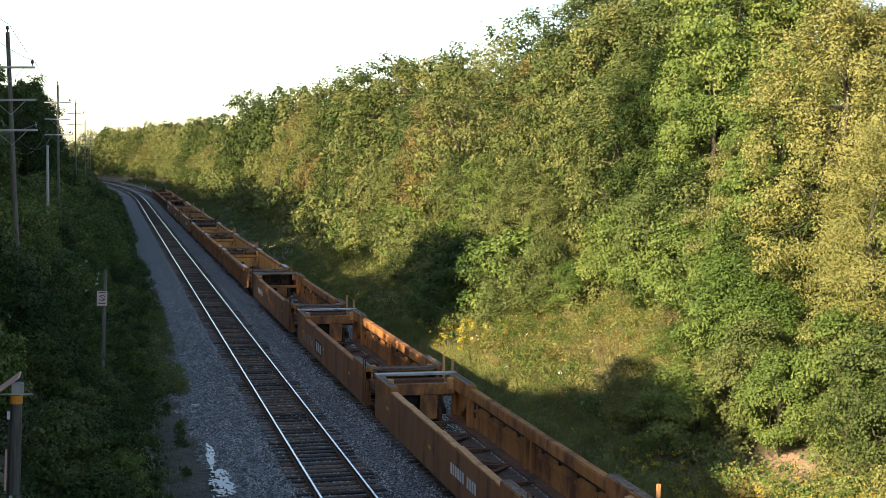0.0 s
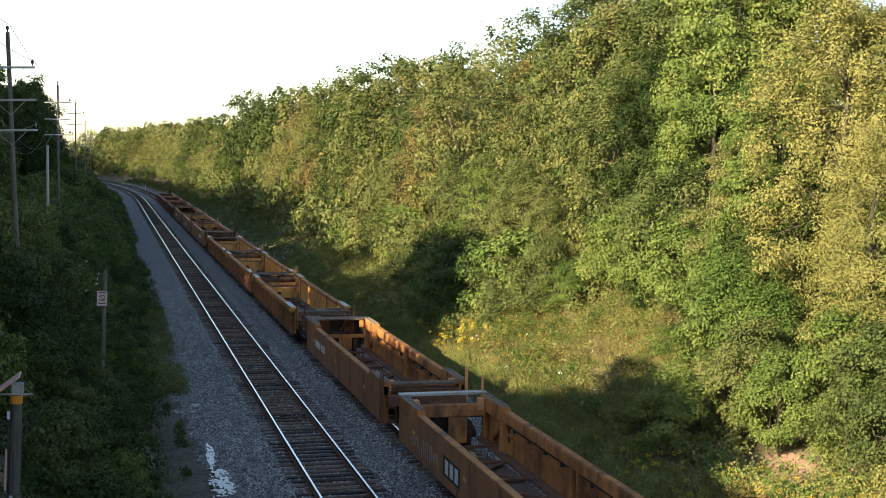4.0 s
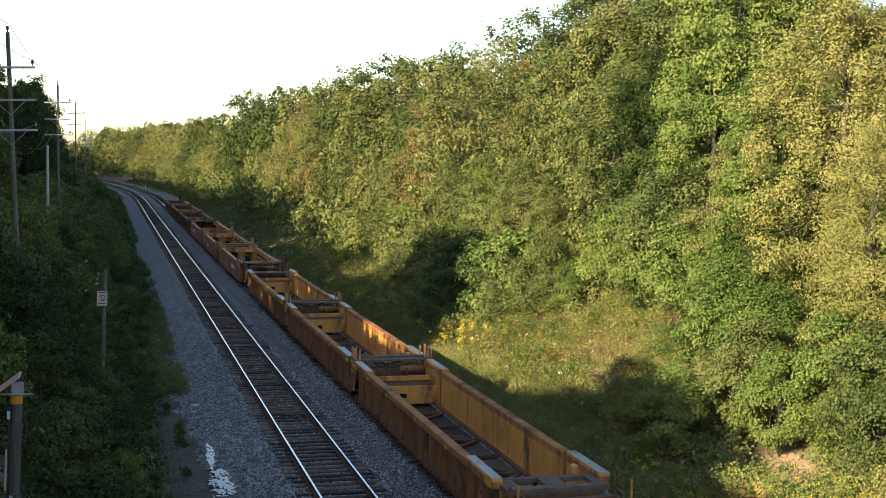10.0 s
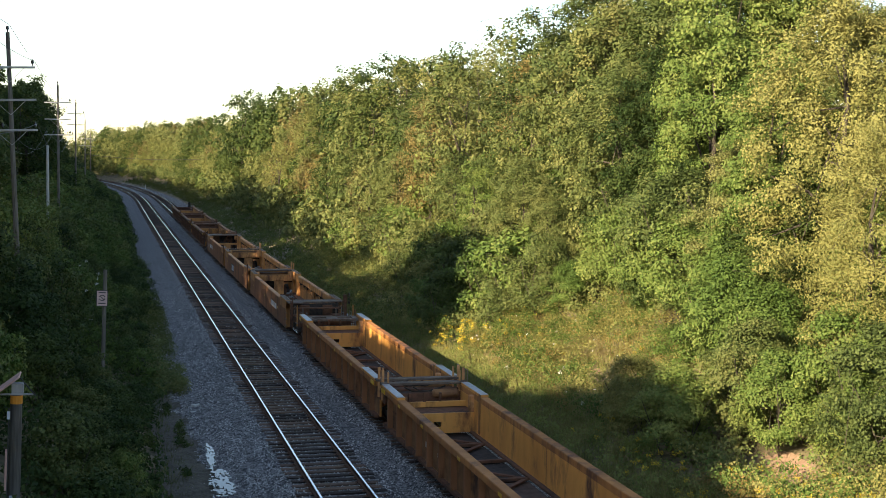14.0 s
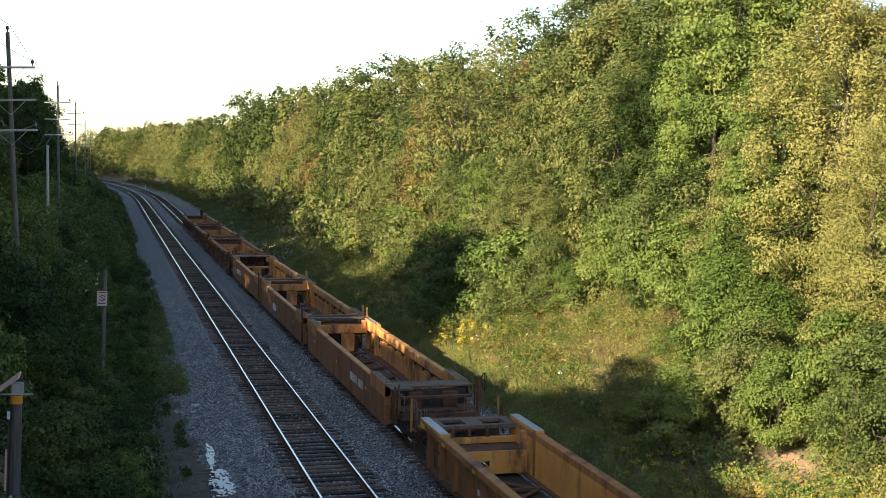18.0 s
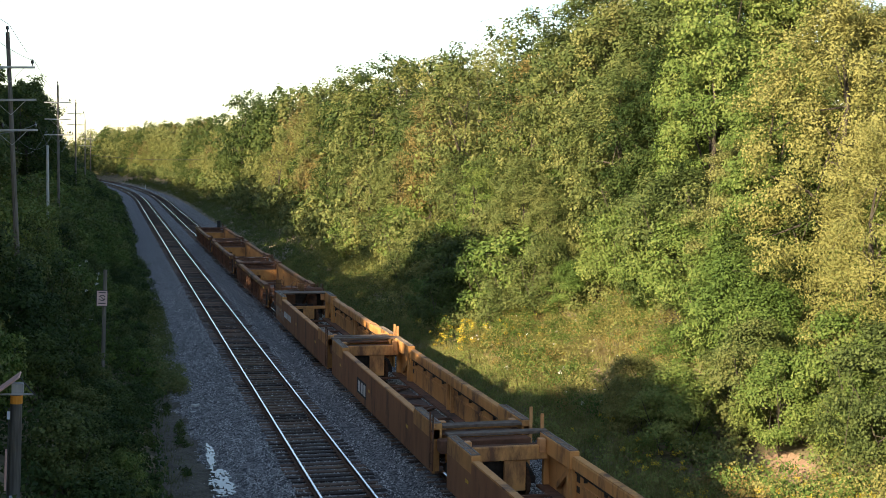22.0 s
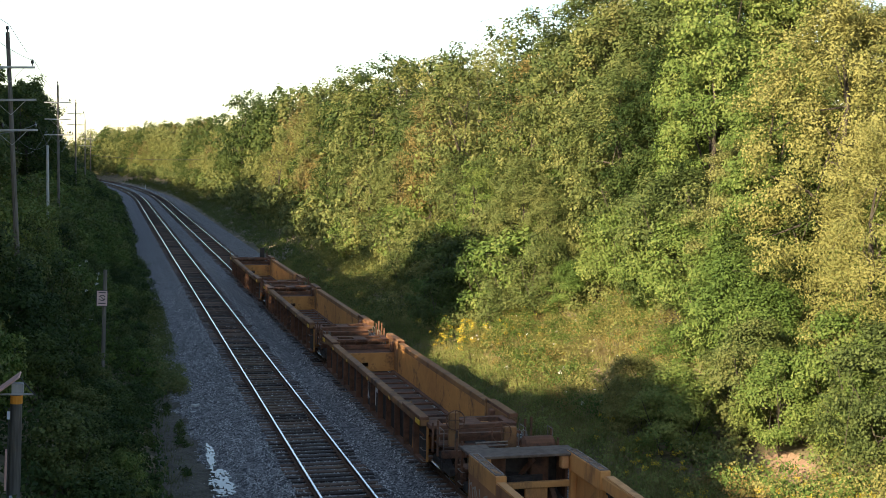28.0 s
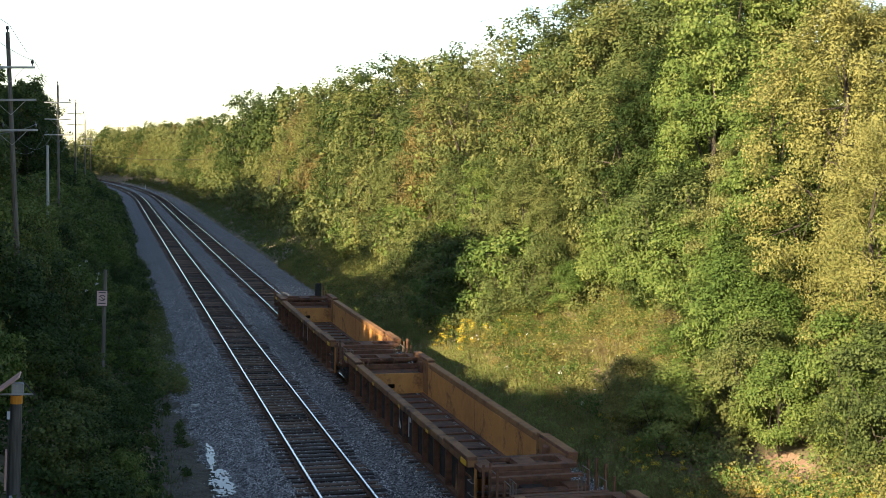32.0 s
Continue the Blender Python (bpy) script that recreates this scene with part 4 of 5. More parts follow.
M_GALV = material("worn_bare_grating", (0.3, 0.3, 0.3), (0.5, 0.5, 0.49), 12.0, 0.5, 0.6, bump=0.4, stain=(0.2, 0.14, 0.1), stain_at=0.62)
M_MARK = material("white_stencil_paint", (0.55, 0.54, 0.5), (0.75, 0.74, 0.7), 6.0, 0.7, bump=0.05)
M_BLACK = material("black_stencil_panel", (0.015, 0.014, 0.013), (0.035, 0.033, 0.03), 6.0, 0.7, bump=0.05)
M_STRIPE = material("yellow_reflective_strip", (0.55, 0.3, 0.02), (0.7, 0.42, 0.03), 5.0, 0.5, bump=0.05)
M_OCHRE2 = material("sunbleached_ochre_paint", (0.44, 0.2, 0.075), (0.68, 0.36, 0.15), 3.0, 0.7, bump=0.15, big=0.5, stain=(0.18, 0.085, 0.04), stain_at=0.6)
M_OLD = material("rust_stained_brown_paint", (0.14, 0.066, 0.03), (0.34, 0.17, 0.065), 2.4, 0.75, bump=0.2, big=0.5, stain=(0.07, 0.035, 0.022), stain_at=0.57, stain_scale=0.9)
M_OLD2 = material("faded_brown_paint", (0.36, 0.155, 0.045), (0.6, 0.285, 0.08), 2.4, 0.75, bump=0.2, big=0.5, stain=(0.1, 0.045, 0.026), stain_at=0.6)
M_GALV2 = material("dirty_grating", (0.16, 0.13, 0.105), (0.33, 0.275, 0.225), 12.0, 0.7, 0.3, bump=0.4)
M_FLOOR = material("dirty_brown_floor", (0.055, 0.034, 0.025), (0.145, 0.092, 0.066), 5.0, 0.9, bump=0.4, stain=(0.09, 0.07, 0.055), stain_at=0.62)
M_DECK = material("grimy_grey_brown_deck", (0.085, 0.06, 0.045), (0.2, 0.148, 0.112), 6.0, 0.8, 0.1, bump=0.4, stain=(0.1, 0.06, 0.04), stain_at=0.6)
M_STEELY = material("worn_handrail", (0.12, 0.09, 0.07), (0.26, 0.21, 0.17), 10.0, 0.7, 0.2, bump=0.2)
M_SCRAWL = material("faded_pale_paint", (0.3, 0.24, 0.18), (0.42, 0.35, 0.28), 4.0, 0.8, bump=0.05)
HALVES = {"smooth": 8.32, "ribbed": 8.75, "old": 8.65}   # half the length of a well
WIDES = {"smooth": 1.47, "ribbed": 1.52, "old": 1.52}   # half its width
TOPS = {"smooth": 1.72, "ribbed": 1.62, "old": 1.62}   # height of the walls


def travelled(t):
    """How far the train has come by t seconds."""
    return 5.45 * t + 0.018 * t * t


M_TAN = material("faded_tan_ochre_paint", (0.42, 0.19, 0.06), (0.66, 0.325, 0.105), 2.2, 0.65, 0.0, bump=0.15, big=0.5, stretch=(1, 1, 0.35), stain=(0.14, 0.065, 0.032), stain_at=0.58, stain_scale=0.8)
M_SIDE = material("grime_streaked_brown_paint", (0.2, 0.088, 0.04), (0.38, 0.172, 0.075), 3.0, 0.75, bump=0.15, big=0.5, stretch=(1, 0.8, 0.25), stain=(0.09, 0.048, 0.028), stain_at=0.6, stain_scale=1.6)
PAINT = {"body": M_OCHRE}   # the paint of the car that is being built


def bars(name, parent, x, y0, z, length, height, n, mat, rng, side=-1, label=""):
    """Stencilled marks as plain bars on a side wall."""
    step = length / n
    xs = sorted((x, x + side * 0.006))
    for k in range(n):
        if n > 6 and k == 4:
            continue
        bm = bmesh.new()
        box(bm, xs[0], xs[1], y0 + k * step, y0 + k * step + step * 0.66, z, z + height)
        part(name, bm, mat, parent, label)


def build_truck(unit, y):
    """A four-wheel truck under the car's end: side frames, bolster, two wheelsets."""
    bm = bmesh.new()
    for sx in (-1, 1):
        beam(bm, (sx * 1.0, y - 0.95, 0.46), (sx * 1.0, y + 0.95, 0.46), 0.16, 0.2)
        beam(bm, (sx * 1.0, y - 0.9, 0.5), (sx * 1.0, y - 0.3, 0.72), 0.14, 0.12)
        beam(bm, (sx * 1.0, y + 0.9, 0.5), (sx * 1.0, y + 0.3, 0.72), 0.14, 0.12)
        beam(bm, (sx * 1.0, y - 0.32, 0.72), (sx * 1.0, y + 0.32, 0.72), 0.14, 0.12)
        for k in (-0.12, 0.12):
            rod(bm, (sx * 1.0, y + k, 0.3), (sx * 1.0, y + k, 0.68), 0.09, 0.09, 8)
    box(bm, -1.05, 1.05, y - 0.2, y + 0.2, 0.5, 0.72, 0.03)
    truck = part("truck", bm, M_DARK, unit, "grimy steel four-wheel truck")
    for dy in (-0.86, 0.86):
        bm = bmesh.new()
        half = ((1.05, 0.08), (0.85, 0.08), (0.85, 0.3), (0.83, 0.34), (0.83, 0.42), (0.715, 0.425), (0.715, 0.45), (0.69, 0.45), (0.69, 0.08))
        profile = [(-px, r) for px, r in half] + list(reversed(half))
        rings = [[bm.verts.new((px, r * math.cos(k * math.tau / 18), r * math.sin(k * math.tau / 18))) for k in range(18)] for px, r in profile]
        for ra, rb in zip(rings, rings[1:]):
            for k in range(18):
                bm.faces.new((ra[k], rb[k], rb[(k + 1) % 18], ra[(k + 1) % 18]))
        bm.faces.new(rings[0])
        bm.faces.new(list(reversed(rings[-1])))
        ws = part("wheelset", bm, M_RAIL, truck, "steel wheels on an axle", at=Matrix.Translation((0, y + dy, 0.422)))
        WHEELS.append((ws, unit, y + dy))
    return truck


WHEELS = []


def stake(unit, x, y, z0, z1, mat, w=0.09):
    bm = bmesh.new()
    box(bm, x - w / 2, x + w / 2, y - 0.03, y + 0.03, z0, z1, 0.008)
    part("stake", bm, mat, unit)


def grab_iron(unit, x, y, z, w, h):
    bm = bmesh.new()
    rod(bm, (x, y, z), (x, y, z + h), 0.014, n=5)
    rod(bm, (x, y, z + h), (x, y + w, z + h), 0.014, n=5)
    rod(bm, (x, y + w, z + h), (x, y + w, z), 0.014, n=5)
    part("grab_iron", bm, M_STEELY, unit)


def hose(unit, pts, r=0.025):
    bm = bmesh.new()
    for p, q in zip(pts, pts[1:]):
        rod(bm, p, q, r, r, 6)
    part("hose", bm, M_DARK, unit, "sagging rubber air hose")


def ladder(unit, x, y, mat):
    """Rungs on a corner of the car."""
    for k in range(3):
        bm = bmesh.new()
        rod(bm, (x, y, 0.55 + 0.33 * k), (x, y + 0.4, 0.55 + 0.33 * k), 0.013, n=5)
        for yy in (y, y + 0.4):
            rod(bm, (x, yy, 0.55 + 0.33 * k), (x - math.copysign(0.07, x), yy, 0.55 + 0.33 * k), 0.013, n=5)
        part("rung", bm, mat, unit)


def end_plates(ob, kind, bend_rng):
    """The stepped plates that cap both walls near the car's ends, with an open grating on top."""
    top, HALF, WIDE = TOPS[kind], HALVES[kind], WIDES[kind]
    for sx in (-1, 1):
        for sy in (-1, 1):
            y0, y1 = sorted((sy * HALF, sy * (HALF - 2.35)))
            bm = bmesh.new()
            xa, xb = sorted((sx * (WIDE + 0.012), sx * (WIDE - 0.27)))
            if kind == "smooth":
                box(bm, xa, xb, y0, y1, top - 0.42, top + 0.06, 0.015)
                pl = part("end_plate", bm, PAINT["body"], ob)
                bm = bmesh.new()
                for k in range(3):
                    ya = y0 + 0.06 + k * 0.76
                    for x0, x1, u0, u1 in ((xa + 0.02, xb - 0.02, ya, ya + 0.05), (xa + 0.02, xa + 0.06, ya, ya + 0.72), (xb - 0.06, xb - 0.02, ya, ya + 0.72), (xa + 0.02, xb - 0.02, ya + 0.68, ya + 0.72)):
                        box(bm, x0, x1, u0, u1, top + 0.062, top + 0.085)
                    for j in range(5):
                        box(bm, xa + 0.06, xb - 0.06, ya + 0.12 + j * 0.11, ya + 0.14 + j * 0.11, top + 0.062, top + 0.078)
                part("grating", bm, M_GALV2, pl, "worn steel grating")
            else:
                box(bm, xa, xb, y0, y1, top - 0.02, top + 0.075, 0.012)
                pl = part("end_plate", bm, M_RUST if kind == "old" else PAINT["body"], ob, "flat steel plate over the end of the wall")
                bm = bmesh.new()
                box(bm, xa + 0.012, xb - 0.012, y0 + 0.015, y1 - 0.015, top + 0.077, top + 0.087, 0.003)
                part("tread", bm, M_GALV if kind == "ribbed" else M_OLD, pl, "worn steel tread")
                if sx < 0:
                    bm = bmesh.new()
                    ys = y1 - 0.55 if sy > 0 else y0 + 0.05
                    box(bm, -WIDE - 0.024, -WIDE - 0.004, ys, ys + 0.5, top - 0.17, top - 0.03)
                    part("reflector", bm, M_STRIPE, pl, "yellow reflective strip")


def side_walls(ob, kind, rng, bent):
    top, HALF, WIDE = TOPS[kind], HALVES[kind], WIDES[kind]
    for sx in (-1, 1):
        out, inn = sx * WIDE, sx * (WIDE - (0.21 if kind == 'smooth' else 0.275))
        bm = bmesh.new()
        xa, xb = sorted((out, inn))
        box(bm, xa, xb, -HALF, HALF, top - (0.4 if kind == "smooth" else 0.2), top - (0.09 if kind == "smooth" else 0.0), 0.018)
        part("top_chord", bm, PAINT["body"] if kind == "smooth" else M_BROWN if kind == "ribbed" else M_OLD, ob)
        bm = bmesh.new()
        if kind == "smooth":
            xa, xb = sorted((out, sx * (WIDE - 0.07)))
            box(bm, xa, xb, -HALF, HALF, 0.34, top - 0.4)
        else:
            xa, xb = sorted((sx * (WIDE - 0.2), sx * (WIDE - 0.27)))
            box(bm, xa, xb, -HALF, HALF, 0.34, top - 0.2)
        wall = part("side_wall", bm, PAINT["body"] if kind != "old" else M_OLD2, ob)
        if kind == "smooth":
            bm = bmesh.new()
            xa, xb = sorted((out, out + sx * 0.005))
            box(bm, xa, xb, -HALF + 0.01, HALF - 0.01, 0.35, top - 0.11)
            part("outer_sheet", bm, M_SIDE, wall, "brown grime-streaked outer sheet")
        if kind == "smooth":
            # posts on the inner face, with recessed panels and a pipe run between them
            for y in (-HALF + 2.3, -0.25, 0.25, HALF - 2.3):
                bm = bmesh.new()
                xa, xb = sorted((sx * (WIDE - 0.072), sx * (WIDE - 0.2)))
                box(bm, xa, xb, y - 0.09, y + 0.09, 0.36, top - 0.4, 0.01)
                part("post", bm, PAINT["body"], wall)
                if abs(y) > 1 or y > 0:
                    # no hole is cut: a thin black plate gives the slot's shade
                    bm = bmesh.new()
                    xa, xb = sorted((sx * (WIDE - 0.074), sx * (WIDE - 0.08)))
                    ya = y - 0.34 if y > 0 else y + 0.12
                    box(bm, xa, xb, ya, ya + 0.22, 0.72, top - 0.42)
                    part("slot", bm, M_BLACK, wall, "black plate as the shade of a slot beside the post")
            for y0, y1 in ((-HALF + 2.45, -0.4), (0.4, HALF - 2.45)):
                bm = bmesh.new()
                rod(bm, (sx * (WIDE - 0.12), y0, top - 0.47), (sx * (WIDE - 0.12), y1, top - 0.47), 0.028, n=6)
                for k in range(4):
                    yy = y0 + (y1 - y0) * (k + 0.5) / 4
                    box(bm, min(sx * (WIDE - 0.16), sx * (WIDE - 0.07)), max(sx * (WIDE - 0.16), sx * (WIDE - 0.07)), yy - 0.03, yy + 0.03, top - 0.58, top - 0.43)
                part("pipe", bm, M_DARK, wall)
                bm = bmesh.new()
                xa, xb = sorted((sx * (WIDE - 0.072), sx * (WIDE - 0.115)))
                box(bm, xa, xb, y0, y1, top - 0.80, top - 0.72)
                part("rib", bm, PAINT["body"], wall)
            for y0, y1 in ((-HALF + 0.15, -HALF + 2.2), (HALF - 2.2, HALF - 0.15)):
                xa, xb = sorted((sx * (WIDE - 0.072), sx * (WIDE - 0.24)))
                for ya in (y0, y1 - 0.16):
                    bm = bmesh.new()
                    box(bm, xa, xb, ya, ya + 0.16, 0.36, top - 0.43, 0.01)
                    part("post", bm, PAINT["body"], wall)
                bm = bmesh.new()
                beam(bm, (sx * (WIDE - 0.15), y0 + 0.1, top - 0.5), (sx * (WIDE - 0.15), (y0 + y1) / 2, 0.55), 0.1, 0.14)
                part("gusset", bm, PAINT["body"], wall)
            # rubbing strips along the top, bent where they were struck
            bent_here = bent == sx
            n = 6
            for k in range(n):
                y0 = -HALF + 2.4 + k * (2 * HALF - 4.8) / n
                y1 = y0 + (2 * HALF - 4.8) / n - (0.12 if bent_here else 0.015)
                dz = rng.uniform(0.0, 0.05) if bent_here else 0.0
                xa, xb = sorted((sx * (WIDE + 0.008), sx * (WIDE - 0.2)))
                bm = bmesh.new()
                vs = box(bm, xa, xb, y0, y1, top - 0.086, top - 0.055)
                for v in vs:
                    v.co.z += dz * (1 if v.co.y > (y0 + y1) / 2 else -0.2)
                part("rubbing_strip", bm, M_OCHRE2 if bent_here else PAINT["body"], ob)
        else:
            for sy in (-1, 1):
                y = sy * (HALF - 2.35)
                bm = bmesh.new()
                xa, xb = sorted((sx * (WIDE - 0.268), sx * (WIDE - 0.31)))
                box(bm, xa, xb, y - 0.07, y + 0.07, 0.4, top + 0.1, 0.015)
                part("post", bm, M_OLD, wall, "rust-stained post")
                if kind == "old":
                    bm = bmesh.new()
                    xa, xb = sorted((sx * (WIDE - 0.268), sx * (WIDE - 0.278)))
                    ya, yb = sorted((y + sy * 0.08, sy * (HALF - 0.02)))
                    box(bm, xa, xb, ya, yb, 0.42, top - 0.03)
                    part("end_sheet", bm, M_OLD, wall, "rusty inner end sheet")
            bm = bmesh.new()
            xa, xb = sorted((sx * (WIDE - 0.268), sx * (WIDE - 0.274)))
            box(bm, xa, xb, -0.02, 0.02, 0.42, top - 0.04)
            part("seam", bm, M_OLD, wall)
            # grime, and the shade below the chord, both put into this darker colour
            bm = bmesh.new()
            xa, xb = sorted((sx * (WIDE - 0.194), sx * (WIDE - 0.2)))
            box(bm, xa, xb, -HALF + 0.02, HALF - 0.02, 0.405, top - 0.205)
            part("outer_sheet", bm, M_OLD if kind == "ribbed" else M_DARK, wall, "grimy brown outer sheet, darkened for the shade below the chord")
            bm = bmesh.new()
            xa, xb = sorted((out - sx * 0.05, sx * (WIDE - 0.19)))
            box(bm, xa, xb, -HALF, HALF, 0.3, 0.4)
            part("side_sill", bm, M_RUST, wall)
            n = 13
            for k in range(n):
                y = -HALF + 0.9 + k * (2 * HALF - 1.8) / (n - 1)
                bm = bmesh.new()
                xa, xb = sorted((out - sx * 0.02, sx * (WIDE - 0.21)))
                box(bm, xa, xb, y - 0.05, y + 0.05, 0.4, top - 0.2)
                part("rib", bm, M_SIDE if kind == "ribbed" else M_RUST, wall)


def well_floor(ob, kind):
    HALF, WIDE = HALVES[kind], WIDES[kind]
    for sx in (-1, 1):
        bm = bmesh.new()
        xa, xb = sorted((sx * (WIDE - 0.08), sx * (WIDE - 0.42)))
        box(bm, xa, xb, -HALF + 0.2, HALF - 0.2, 0.3, 0.36)
        part("floor_ledge", bm, M_RUST, ob)
    n = 8 if kind != "old" else 15
    ys = [-HALF + 1.2 + k * (2 * HALF - 2.4) / (n - 1) for k in range(n)]
    for y in ys:
        bm = bmesh.new()
        w = 0.13 if kind != "old" else 0.2
        box(bm, -WIDE + 0.2, WIDE - 0.2, y - w / 2, y + w / 2, 0.27, 0.35)
        part("floor_beam", bm, M_RUST, ob)
    if kind != "old":
        for k in range(n - 1):
            bm = bmesh.new()
            a, b = (-1, 1) if k % 2 else (1, -1)
            beam(bm, (a * 1.05, ys[k], 0.3), (b * 1.05, ys[k + 1], 0.3), 0.13, 0.05)
            if kind == "smooth" and k in (1, 2, 4, 5):
                beam(bm, (b * 1.05, ys[k], 0.29), (0, (ys[k] + ys[k + 1]) / 2, 0.29), 0.1, 0.05)
            part("floor_brace", bm, M_RUST, ob)
        for k in range(n - 1):
            if kind == "smooth" and k in (0, 6):
                continue
            bm = bmesh.new()
            box(bm, -WIDE + 0.43, WIDE - 0.43, ys[k] + 0.07, ys[k + 1] - 0.07, 0.2, 0.23)
            # ribbed far bays are open: dark plates stand in for the shade in them
            part("floor_plate", bm, M_DARK if kind == "ribbed" and k in (4, 5, 6) else M_FLOOR, ob)
    else:
        for y0, y1 in zip(ys[2:], ys[3:]):
            bm = bmesh.new()
            box(bm, -0.55, 1.0, y0 + 0.12, y1 - 0.12, 0.262, 0.3)
            part("floor_plate", bm, M_FLOOR, ob)


def bulkhead(ob, kind, sy, coupled):
    top, HALF, WIDE = TOPS[kind], HALVES[kind], WIDES[kind]
    y = sy * (HALF - (0.45 if kind == "smooth" and not coupled else 0.12))
    d = -sy
    bm = bmesh.new()
    if kind == "smooth":
        if not coupled:
            ya, yb = sorted((y, sy * (HALF + 0.02)))
            box(bm, -WIDE + 0.28, WIDE - 0.28, ya, yb, 1.44, 1.49, 0.005)
            part("recessed_deck", bm, M_RUST, ob, "rust-red recessed deck")
            bm = bmesh.new()
        ya, yb = sorted((y, y + d * 0.16))
        low = 0.86 if coupled else 1.16
        box(bm, -WIDE + 0.25, WIDE - 0.25, ya, yb, low, 1.02 if coupled else 1.56, 0.02)
        part("end_beam", bm, PAINT["body"], ob)
        for x0, x1 in ((-0.95, -0.62), (0.0, 0.62)):
            bm = bmesh.new()
            ya, yb = sorted((y + d * 0.02, y + d * 0.12))
            box(bm, x0, x1, ya, yb, 0.3, low, 0.015)
            part("end_panel", bm, PAINT["body"], ob)
        bm = bmesh.new()
        ya, yb = sorted((y + d * 0.02, y + d * 0.09))
        box(bm, -0.62, 0.0, ya, yb, 0.3, 0.48)
        box(bm, -0.62, 0.0, ya - d * 0.35, yb - d * 0.35, 0.55, 0.66)
        part("sill", bm, M_DARK, ob)
        # dark sheet added behind the openings, so that they look black with shade
        bm = bmesh.new()
        ya, yb = sorted((y - d * 0.3, y - d * 0.34))
        box(bm, -0.95, 0.62, ya, yb, 0.32, 1.1)
        part("end_sheet", bm, M_DARK, ob)
        for sx in (-1, 1):
            bm = bmesh.new()
            ya, yb = sorted((y - d * 0.02, y + d * 0.2))
            box(bm, sx * 1.06 - 0.1, sx * 1.06 + 0.1, ya, yb, 1.35, 1.74, 0.02)
            part("bracket", bm, M_OCHRE2, ob, "worn steel bracket")
    else:
        ya, yb = sorted((y + d * 1.5, y + d * 1.58))
        old = kind == "old"
        mat = PAINT["body"] if not old else M_OLD2
        t = 1.0 if not old else 1.12
        # wall with a square hole through it
        box(bm, -WIDE + 0.18, WIDE - 0.18, ya, yb, 0.72, t)
        box(bm, -WIDE + 0.18, WIDE - 0.18, ya, yb, 0.34, 0.54)
        box(bm, -WIDE + 0.18, -0.13, ya, yb, 0.54, 0.72)
        box(bm, 0.13, WIDE - 0.18, ya, yb, 0.54, 0.72)
        part("bulkhead", bm, mat, ob)
        bm = bmesh.new()
        ya, yb = sorted((y + d * 1.5, y - sy * 0.1))
        box(bm, -WIDE + 0.18, WIDE - 0.18, ya, yb, t - 0.07, t)
        part("end_deck", bm, M_RUST, ob)
        bm = bmesh.new()
        ya, yb = sorted((y + d * 0.5, y + d * 0.62))
        box(bm, -WIDE + 0.2, WIDE - 0.2, ya, yb, t + 0.02, t + 0.2, 0.01)
        part("end_beam", bm, M_RUST if old else mat, ob)
        for sx in (-1, 1):
            bm = bmesh.new()
            ya, yb = sorted((y + d * 1.28, y + d * 1.55))
            xa, xb = sorted((sx * (WIDE - 0.185), sx * (WIDE - 0.42)))
            box(bm, xa, xb, ya, yb, t - 0.45, top - 0.08, 0.03)
            part("bracket", bm, M_RUST if old else M_OCHRE2, ob, "rusty steel bracket")
        for x in (-0.7, -0.2, 0.35):
            bm = bmesh.new()
            box(bm, x - 0.04, x + 0.04, y + d * 0.55 - 0.05, y + d * 0.55 + 0.05, t + 0.2, top - 0.12)
            part("strut", bm, M_RUST, ob)


